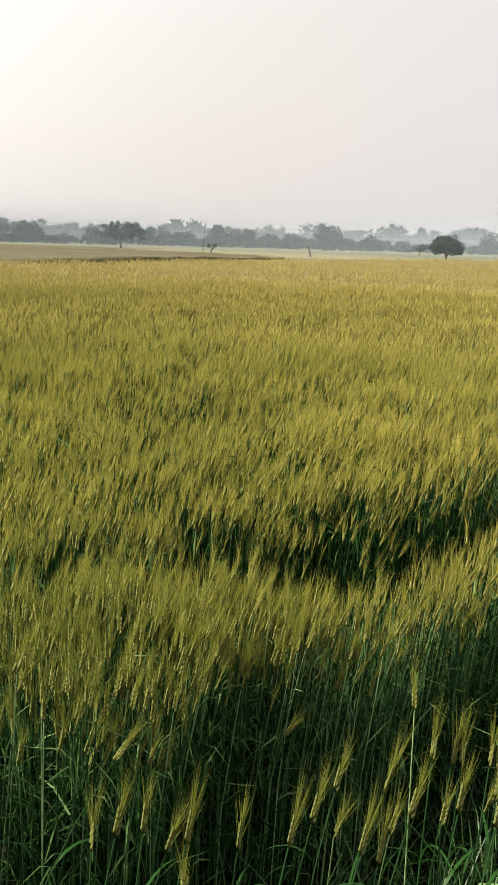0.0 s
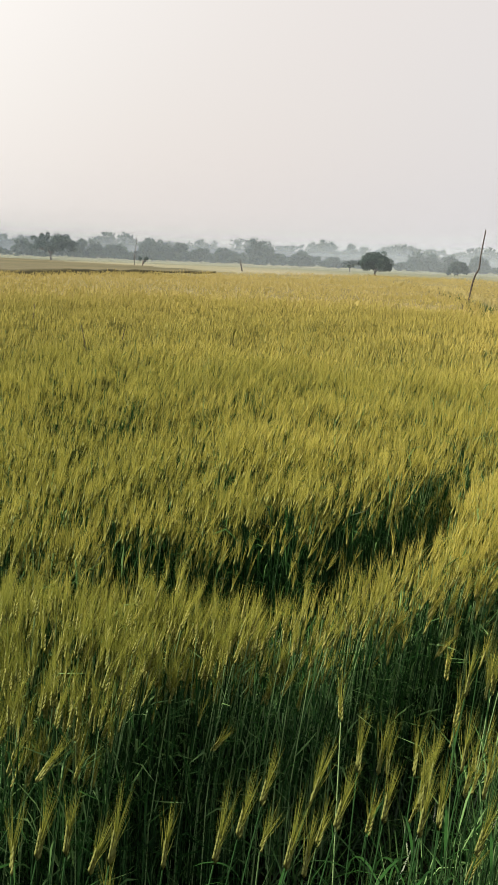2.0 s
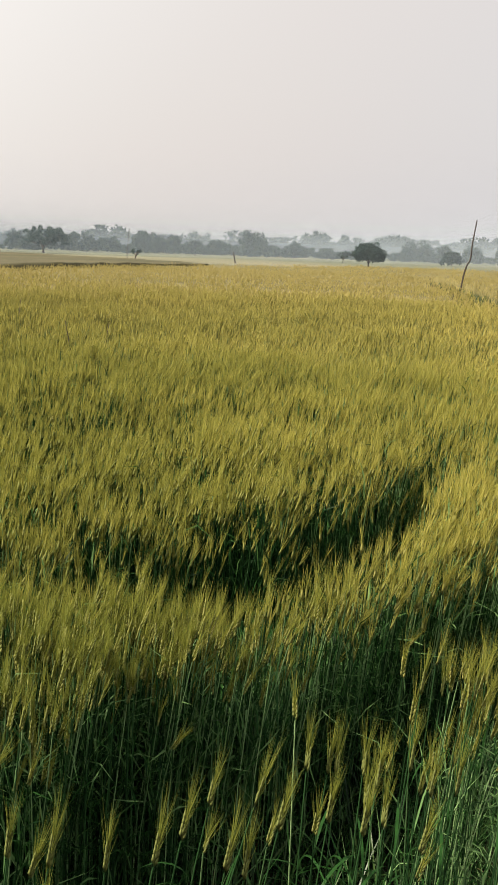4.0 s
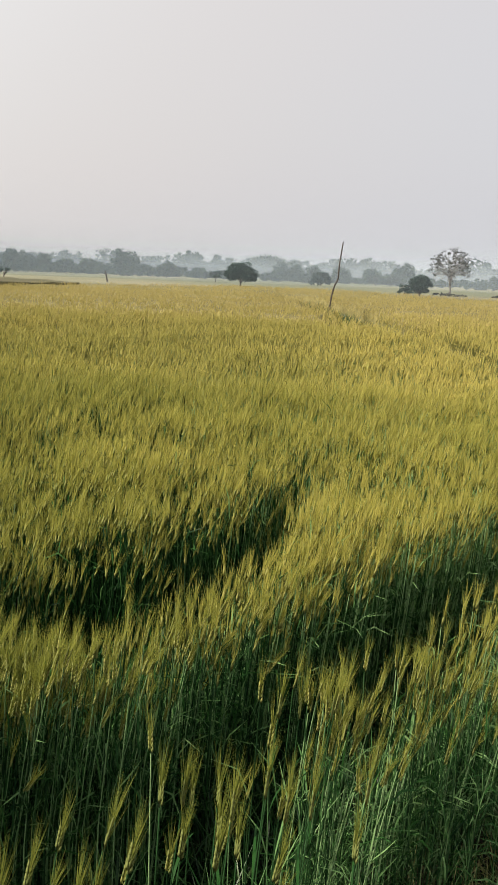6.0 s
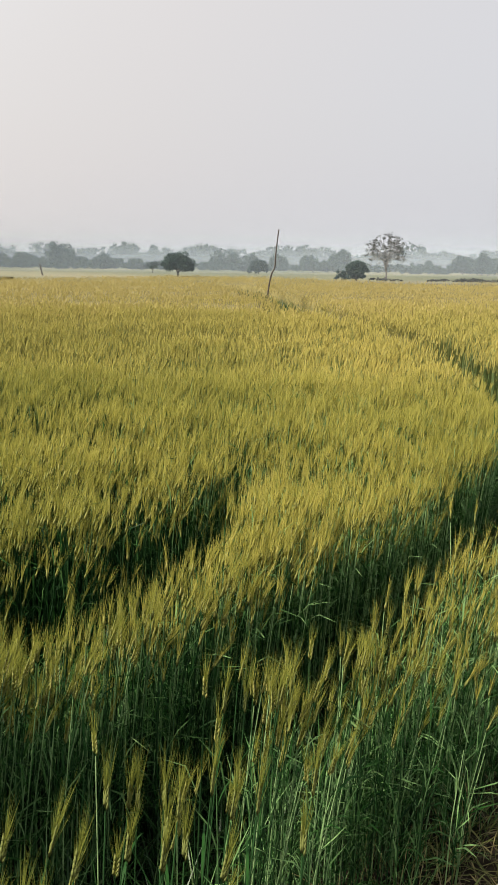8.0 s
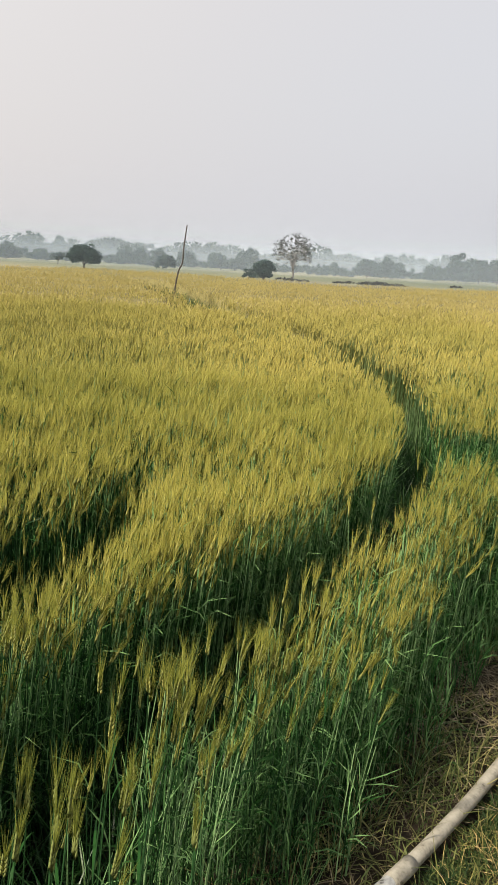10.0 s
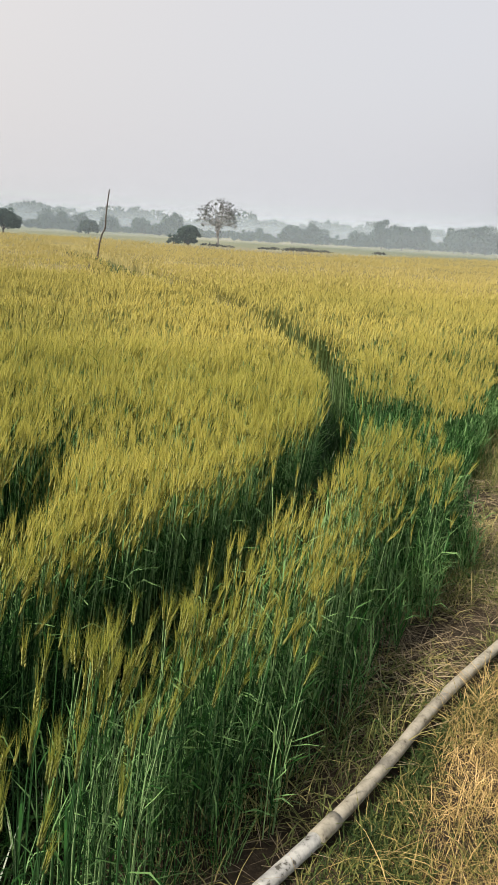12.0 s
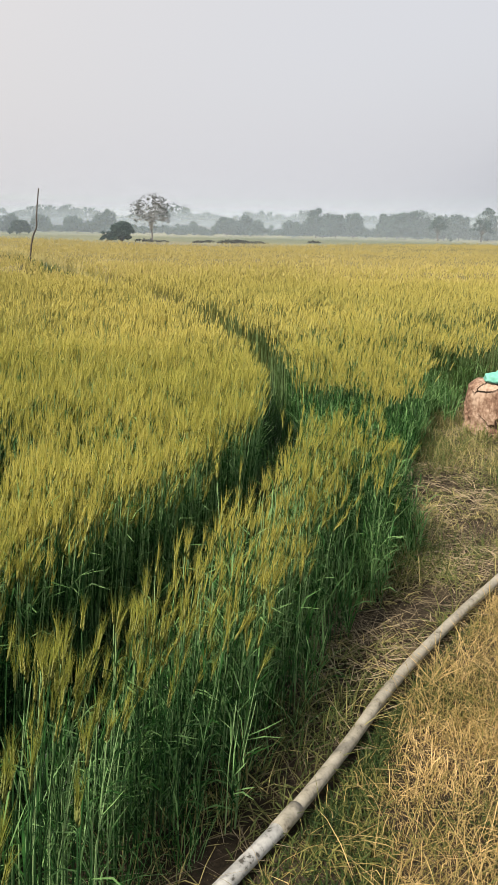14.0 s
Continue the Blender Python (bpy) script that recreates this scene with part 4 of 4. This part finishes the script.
tuft_layer("edge_leaves", x, y, (0.10, 0.34), (0.9, 1.57), (0.0, 1.3), (0.002, 0.005), M_LEAF, "upright young green wheat leaves at the field's edge", "wheat leaves", 4)


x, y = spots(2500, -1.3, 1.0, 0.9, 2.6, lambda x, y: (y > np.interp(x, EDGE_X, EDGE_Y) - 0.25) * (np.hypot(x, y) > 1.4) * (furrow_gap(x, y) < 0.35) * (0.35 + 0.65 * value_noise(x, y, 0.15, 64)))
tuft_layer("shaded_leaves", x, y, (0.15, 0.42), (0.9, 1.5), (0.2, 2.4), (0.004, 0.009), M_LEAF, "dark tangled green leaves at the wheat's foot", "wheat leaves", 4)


# ---- stump with a cloth ----
def stump(x, y, h, r):
    """A fluted, weathered stump with winding cracks cut into it and a worn, uneven top."""
    k, rows = 110, 70
    verts, faces = [], []
    for i in range(rows + 14):
        u = min(i / rows, 1.0)
        cap = max(0, i - rows) / 14
        z = -0.1 + (h + 0.1) * u
        prof = float(np.interp(z / h, [-0.15, 0.0, 0.15, 0.6, 0.88, 1.0], [1.25, 1.10, 1.02, 1.0, 0.97, 0.86])) * (1 - cap)
        for j in range(k):
            t = 2 * math.pi * j / k
            c, s = math.cos(t), math.sin(t)
            p = Vector((c * 1.6, s * 1.6, z * 2.2))
            warp = noise.noise(p * 1.3) * 0.5
            crack = abs(noise.noise(Vector((t * 2.0 + z * 2.2 + warp * 0.6, z * 0.9, 3.3))))
            groove = max(0, 1 - crack / 0.07)
            q = r * prof * (1 + 0.07 * math.sin(3 * t + 0.5) + 0.05 * math.sin(5 * t + 2) + 0.10 * noise.noise(p * 0.9) + 0.03 * noise.noise(p * 5)) - 0.07 * groove * (1 - cap)
            verts.append((x + q * c, y + q * s, z + cap * 0.03 + 0.05 * noise.noise(p * 1.1) * u - 0.02 * groove * cap))
    for i in range(rows + 13):
        for j in range(k):
            a, b = i * k + j, i * k + (j + 1) % k
            faces += [(a, b, b + k), (a, b + k, a + k)]
    ob = tri_part("tree_stump", np.array(verts), np.array(faces), M_STUMP, None, True)
    return tagged(ob, "weathered reddish cracked tree stump on the verge", "stump")


stump(6.62, 5.80, 0.45, 0.42)


def cloth(x, y, z):
    bm = bmesh.new()
    bmesh.ops.create_icosphere(bm, subdivisions=4, radius=0.13)
    for q in bm.verts:
        d = q.co.normalized()
        w = noise.noise(q.co * 14) * 0.03 + noise.noise(q.co * 30) * 0.012
        q.co = Vector((d.x * (0.15 + w), d.y * (0.12 + w), max(-0.03, d.z * 0.08 + w)))
    ob = part("cloth", bm, M_CLOTH)
    ob.matrix_basis = pose(x, y, z, 0, 4, 25)
    return tagged(ob, "crumpled mint-green cloth lying on a stump", "cloth")


cloth(6.39, 5.86, 0.49)


# ---- poles ----
def crooked_pole(name, points, r0, r1, label, mat=None):
    p = smooth_line(points, 24)
    ob = tri_part(name, *tube_arrays(p, np.linspace(r0, r1, 24) * (1 + 0.08 * rng.normal(0, 1, 24)), 7), mat or M_POLE, None, True)
    return tagged(ob, label, "pole")


crooked_pole("wooden_pole", ((10.29, 32.48, -0.1), (10.37, 32.48, 0.85), (10.47, 32.45, 1.4), (10.59, 32.41, 1.7), (10.61, 32.39, 2.2), (10.70, 32.36, 3.05)), 0.033, 0.022,
             "thin crooked grey wooden pole standing in the wheat")
crooked_pole("tall_pole", ((-5.86, 105, -0.1), (-5.84, 105, 1.2), (-5.72, 105, 2.4), (-5.6, 105, 3.7)), 0.05, 0.03, "tall thin leaning pole at the plot's edge")
crooked_pole("leaning_post", ((7.53, 121.8, -0.1), (7.36, 121.8, 0.7), (7.2, 121.8, 1.4)), 0.11, 0.09, "short dark leaning post in a far field")

# dead weeds above the ears
for x, y, tip, lean in ((-0.84, 8.2, 1.10, -0.07), (-0.62, 8.9, 1.02, 0.05), (7.4, 25.6, 1.20, -0.2), (-1.9, 11.5, 1.08, 0.04)):
    ob = crooked_pole("dead_weed", ((x, y, -0.02), (x + 0.01, y, 0.55), (x + lean * 0.4, y, 0.85), (x + lean, y, tip)), 0.006, 0.003, "thin dark dead weed stalk rising above the wheat")
    tagged(ob, category="weed")


# ---- trees ----
def limb(a, b, r0, r1, sag=0.0):
    a, b = np.asarray(a, float), np.asarray(b, float)
    t = np.linspace(0, 1, 5)[:, None]
    p = a + (b - a) * t + rng.normal(0, 0.03, (5, 3)) * np.linalg.norm(b - a) * np.sin(np.pi * t)
    p[:, 2] += sag * np.sin(np.pi * t[:, 0])
    return tube_arrays(p, np.linspace(r0, r1, 5), 5)


def crown_leaves(centres, radii, per, size):
    n = len(centres) * per
    i = np.repeat(np.arange(len(centres)), per)
    d = unit(rng.normal(0, 1, (n, 3)))
    c = centres[i] + d * (radii[i] * rng.uniform(0.35, 1.0, n) ** 0.6)[:, None] * np.array([1, 1, 0.8])
    a = unit(rng.normal(0, 1, (n, 3)))
    b = unit(np.cross(a, rng.normal(0, 1, (n, 3))))
    s = (size * rng.uniform(0.6, 1.5, n))[:, None]
    return many(np.stack([c - a * s, c + a * s * 0.6 + b * s * 0.7, c - b * s * 0.6 + a * s * 0.4], 1), [(0, 1, 2)])


def tree(x, y, height, width, bole=0.3, clumps=26, per=90, leaf=0.16, mat=None, label="", name="tree", fat=1.0, lobes=3):
    """Trunk and limbs in one mesh, crown of leaf clumps heaped into one large dome and smaller ones leaning on it."""
    base = tagged(new(name), label or "broad leafy field tree, grey in the haze", "tree")
    base.location = (x, y, 0)
    b0, rx = height * bole, width / 2
    k = np.maximum(rng.integers(-2, lobes, clumps), 0)
    size = np.concatenate([[1.0], rng.uniform(0.6, 0.85, 8)])[k]
    shift = np.concatenate([[0.0], rng.choice((-1, 1), 8) * rng.uniform(0.3, 0.55, 8)])[k] * (1 if lobes > 1 else 0)
    squash = 0.92 if lobes > 1 else 1.0
    rad = rng.uniform(0.16, 0.36, clumps) * min(rx, (height - b0) * 0.62) * fat * np.sqrt(size)
    a, q = rng.uniform(0, 2 * np.pi, clumps), rng.uniform(0.4, 1.05, clumps) ** 0.5
    up = rng.uniform(-0.45, 0.93, clumps)
    across = np.sqrt(1 - np.clip(up, 0, 1) ** 2) * q
    out = np.maximum(rx * size * squash - rad * 0.45, 0.05)
    mid = b0 + (height - b0) * 0.40 * size
    top = b0 + (height - b0) * np.where(k == 0, 1.0, size * 0.98) - rad * 0.55
    cen = np.stack([shift * rx + across * out * np.cos(a), across * out * np.sin(a), mid + np.where(up > 0, up * (top - mid), up * (mid - b0 - rad * 0.5) * 1.6) * q], 1)
    cen[:, 2] = np.maximum(cen[:, 2], b0 + rad * 0.5)
    r = height * 0.028 + 0.03
    pieces = [limb((0, 0, -0.15), (rng.normal(0, 0.05) * height * 0.3, 0, b0 * 1.15), r * 1.25, r * 0.8)]
    for n in range(7 if bole > 0.1 else 3):
        pieces.append(limb((0, 0, b0 * rng.uniform(0.65, 1.1)), cen[n], r * 0.5, r * 0.12, 0.05 * height))
    tri_part("trunk", *join_arrays(pieces), M_BARK, base, True)
    tri_part("crown", *crown_leaves(cen, rad, per, leaf), mat or M_TREE, base)
    return base


def bare_tree(x, y, height, width):
    """A fan of forking limbs and fine twigs; thin leaf clusters, denser towards the top."""
    base = tagged(new("bare_tree"), "pale nearly bare tree with fine spreading twigs", "tree")
    base.location = (x, y, 0)
    fork, rx = height * 0.24, width / 2
    mid, rz = height * 0.56, height * 0.44
    pieces = [limb((0, 0, -0.15), (0.06, 0, fork * 1.1), 0.14, 0.10)]
    ends = []
    for i in range(10):
        a, tilt = 2 * math.pi * i / 10 + rng.normal(0, 0.2), rng.uniform(0.15, 1.0)
        knee = np.array([0.5 * rx * tilt * math.cos(a), 0.5 * rx * tilt * math.sin(a), mid * rng.uniform(0.78, 1.1)])
        pieces.append(limb((0.04, 0, fork * rng.uniform(0.8, 1.1)), knee, 0.065, 0.035, 0.1))
        for _ in range(6):
            b, lift = a + rng.normal(0, 0.75), rng.uniform(-0.35, 1.0)
            q = math.sqrt(max(0, 1 - lift * lift)) * rng.uniform(0.75, 1.0)
            end = np.array([rx * q * math.cos(b), rx * q * math.sin(b), mid + rz * lift * rng.uniform(0.85, 1.0)])
            pieces.append(limb(knee, end, 0.03, 0.014, 0.08))
            ends.append(end)
            for _ in range(5):
                start = knee + (end - knee) * rng.uniform(0.4, 0.9)
                tip = end + rng.normal(0, 0.13, 3) * rx
                pieces.append(limb(start, tip, 0.014, 0.006))
                ends.append(tip)
    ends = np.array(ends)
    tri_part("trunk", *join_arrays(pieces), M_BARK_PALE, base, True)
    high = rng.random(len(ends)) < np.clip((ends[:, 2] - mid * 0.75) / rz, 0.25, 0.95)
    tri_part("crown", *crown_leaves(ends[high], rng.uniform(0.10, 0.24, int(high.sum())), 22, 0.06), M_TREE_THIN, base)
    return base


def at(az, r):
    return r * math.sin(radians(az)), r * math.cos(radians(az))


rng = np.random.default_rng(11)
# single trees standing in the fields
tree(*at(11.82, 126), 3.35, 4.6, 0.14, 80, 120, 0.12, fat=1.2, name="field_tree", label="small dark round-crowned tree alone in the field", lobes=1)
tree(*at(10.24, 166), 2.2, 3.1, 0.25, 20, 80, 0.13, name="field_tree", label="small round tree beside a larger one")
tree(*at(-8.27, 172), 5.5, 8.6, 0.18, 90, 60, 0.16, fat=0.85, name="field_tree", label="loose open-crowned tree at the plot's edge", lobes=5)
tree(*at(-2.66, 112), 1.75, 1.5, 0.4, 9, 40, 0.09, name="sapling", label="small tufted sapling beside a pole")
tree(*at(23.02, 107), 2.75, 2.7, 0.0, 60, 90, 0.11, fat=1.05, lobes=3, name="bush", label="dense dark-green bush at the wheat's far edge")
tree(*at(22.06, 107), 1.35, 1.5, 0.0, 20, 80, 0.1, fat=1.3, name="bush", label="low dark bush beside a larger one")
bare_tree(*at(24.79, 111), 5.3, 4.7)
tree(*at(42.38, 188), 4.8, 3.7, 0.35, 22, 80, 0.14, name="field_tree", label="small upright tree in the far field")
tree(*at(44.95, 195), 4.9, 5.2, 0.3, 26, 90, 0.14, name="field_tree", label="round dark tree in the far field")
tree(*at(43.15, 186), 0.9, 1.3, 0.0, 8, 60, 0.1, name="bush", label="low dark bush in the far field")


# wooded skyline, row behind row
tree(*at(-13.8, 275), 7.4, 7.5, 0.04, 44, 60, 0.34, fat=1.35)
tree(*at(-13.6, 240), 3.6, 4.6, 0.04, 44, 60, 0.34, fat=1.35)
tree(*at(-9.9, 275), 5.4, 6.2, 0.04, 44, 60, 0.34, fat=1.35)
tree(*at(-6.05, 270), 6.1, 8.6, 0.04, 44, 60, 0.34, fat=1.35)
tree(*at(-4.4, 270), 4.4, 9.0, 0.04, 44, 60, 0.34, fat=1.35)
tree(*at(-2.14, 265), 6.8, 8.8, 0.04, 44, 60, 0.34, fat=1.35)
tree(*at(-1.04, 270), 5.0, 4.2, 0.04, 44, 60, 0.34, fat=1.35)
tree(*at(-0.36, 270), 5.5, 5.0, 0.04, 44, 60, 0.34, fat=1.35)
tree(*at(1.0, 222), 3.6, 6.2, 0.04, 44, 60, 0.34, fat=1.35)
tree(*at(2.28, 270), 5.2, 4.6, 0.04, 44, 60, 0.34, fat=1.35)
tree(*at(2.92, 270), 3.8, 8.0, 0.04, 44, 60, 0.34, fat=1.35)
tree(*at(4.57, 265), 7.2, 9.4, 0.04, 44, 60, 0.34, fat=1.35)
tree(*at(5.94, 270), 3.6, 4.4, 0.04, 44, 60, 0.34, fat=1.35)
tree(*at(7.15, 215), 4.2, 5.8, 0.04, 44, 60, 0.34, fat=1.35)
tree(*at(9.22, 215), 2.8, 3.4, 0.04, 44, 60, 0.34, fat=1.35)
tree(*at(14.7, 270), 6.2, 10.4, 0.04, 44, 60, 0.34, fat=1.35)
tree(*at(15.8, 215), 2.3, 3.2, 0.04, 44, 60, 0.34, fat=1.35)
tree(*at(16.29, 270), 5.2, 4.6, 0.04, 44, 60, 0.34, fat=1.35)
tree(*at(16.84, 172), 2.8, 2.9, 0.04, 44, 60, 0.34, fat=1.35)
tree(*at(18.06, 270), 5.1, 5.4, 0.04, 44, 60, 0.34, fat=1.35)
tree(*at(19.93, 275), 5.2, 4.6, 0.04, 44, 60, 0.34, fat=1.35)
tree(*at(20.25, 215), 3.5, 5.8, 0.04, 44, 60, 0.34, fat=1.35)
tree(*at(21.16, 217), 3.4, 4.0, 0.04, 44, 60, 0.34, fat=1.35)
tree(*at(21.89, 268), 6.7, 6.6, 0.04, 44, 60, 0.34, fat=1.35)
tree(*at(26.33, 215), 1.6, 5.0, 0.04, 44, 60, 0.34, fat=1.35)
tree(*at(27.31, 270), 3.7, 2.6, 0.04, 44, 60, 0.34, fat=1.35)
tree(*at(27.9, 215), 1.4, 4.8, 0.04, 44, 60, 0.34, fat=1.35)
tree(*at(29.4, 208), 4.6, 5.8, 0.04, 44, 60, 0.34, fat=1.35)
tree(*at(30.54, 206.2), 5.0, 3.2, 0.04, 44, 60, 0.34, fat=1.35)
tree(*at(30.9, 208), 4.9, 7.4, 0.04, 44, 60, 0.34, fat=1.35)
tree(*at(33.5, 209.8), 4.0, 5.6, 0.04, 44, 60, 0.34, fat=1.35)
tree(*at(34.92, 214), 7.1, 5.0, 0.04, 44, 60, 0.34, fat=1.35)
tree(*at(35.4, 209.8), 5.9, 8.9, 0.04, 44, 60, 0.34, fat=1.35)
tree(*at(36.18, 211), 6.0, 4.0, 0.04, 44, 60, 0.34, fat=1.35)
tree(*at(37.24, 215), 6.0, 5.2, 0.04, 44, 60, 0.34, fat=1.35)
tree(*at(39.31, 214), 6.5, 4.5, 0.04, 44, 60, 0.34, fat=1.35)
tree(*at(39.9, 209.8), 6.5, 6.8, 0.04, 44, 60, 0.34, fat=1.35)
tree(*at(40.45, 208), 6.2, 6.0, 0.04, 44, 60, 0.34, fat=1.35)
tree(*at(41.2, 209.8), 6.4, 6.7, 0.04, 44, 60, 0.34, fat=1.35)
tree(*at(42.75, 208), 5.8, 6.8, 0.04, 44, 60, 0.34, fat=1.35)
tree(*at(43.59, 211), 5.9, 5.3, 0.04, 44, 60, 0.34, fat=1.35)
tree(*at(45.32, 212.2), 7.4, 4.7, 0.04, 44, 60, 0.34, fat=1.35)
tree(*at(46.8, 209.8), 6.0, 6.2, 0.04, 44, 60, 0.34, fat=1.35)
tree(*at(-15.5, 270), 6.4, 9.0, 0.04, 44, 60, 0.34, fat=1.35)
tree(*at(-11.78, 380), 7.6, 9.8, 0.0, 34, 75, 0.42, fat=1.4)
tree(*at(8.45, 385), 8.4, 6.4, 0.0, 34, 75, 0.42, fat=1.4)
tree(*at(10.25, 380), 7.3, 9.8, 0.0, 34, 75, 0.42, fat=1.4)
tree(*at(12.66, 380), 5.8, 8.6, 0.0, 34, 75, 0.42, fat=1.4)
tree(*at(18.75, 385), 8.6, 7.6, 0.0, 34, 75, 0.42, fat=1.4)
tree(*at(19.9, 380), 6.6, 7.0, 0.0, 34, 75, 0.42, fat=1.4)
tree(*at(25.81, 385), 8.5, 7.0, 0.0, 34, 75, 0.42, fat=1.4)
tree(*at(27.27, 380), 8.5, 7.0, 0.0, 34, 75, 0.42, fat=1.4)
tree(*at(28.88, 380), 7.6, 8.6, 0.0, 34, 75, 0.42, fat=1.4)
tree(*at(29.35, 385), 6.9, 9.8, 0.0, 34, 75, 0.42, fat=1.4)
tree(*at(32.6, 385), 8.1, 8.8, 0.0, 34, 75, 0.42, fat=1.4)
tree(*at(38.27, 380), 9.0, 7.8, 0.0, 34, 75, 0.42, fat=1.4)

# closing belts of lower woods and the farthest trees
for az in np.arange(-22, 55, 0.55):
    r = rng.uniform(232, 278)
    tree(*at(az + rng.normal(0, 0.3), r), rng.uniform(1.7, 3.3), rng.uniform(6, 11), 0.0, 20, 24, 0.5, lobes=5, label="low scrubby wood in the haze", name="scrub_trees")
for az in np.arange(-22, 55, 1.0):
    r = rng.uniform(430, 560)
    tree(*at(az + rng.normal(0, 0.4), r), rng.uniform(8, 13.5), rng.uniform(14, 26), 0.0, 26, 34, 1.0, fat=1.5, label="far tree almost lost in the haze")
# low scrub along the wheat's far edge
for az, r, h, w in ((29.4, 109, 0.8, 1.3), (29.9, 109, 1.0, 1.6), (30.5, 110, 0.8, 1.5), (31.3, 111, 0.6, 2.2), (27.6, 111, 0.5, 0.8), (24.4, 109, 0.8, 1.6), (25.2, 110, 0.5, 1.8), (28.3, 112, 0.6, 1.0), (34.9, 125, 0.7, 1.2)):
    tree(*at(az, r), h * 0.62, w * 1.5, 0.0, 60, 30, 0.06, M_TREE_THIN, fat=0.7, lobes=5, label="low dry scrub at the wheat's edge", name="scrub")

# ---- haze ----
# upright curved sheets added at set distances to imitate haze
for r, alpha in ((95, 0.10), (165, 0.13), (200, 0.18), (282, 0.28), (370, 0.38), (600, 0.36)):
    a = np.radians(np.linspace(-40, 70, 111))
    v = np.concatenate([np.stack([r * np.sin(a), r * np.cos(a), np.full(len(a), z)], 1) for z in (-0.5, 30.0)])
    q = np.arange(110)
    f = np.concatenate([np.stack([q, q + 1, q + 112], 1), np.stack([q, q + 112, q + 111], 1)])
    tagged(tri_part("haze_sheet", v, f, haze_material(alpha)), "see-through bluish sheet standing in for thin pale haze", "haze", kind="structure")
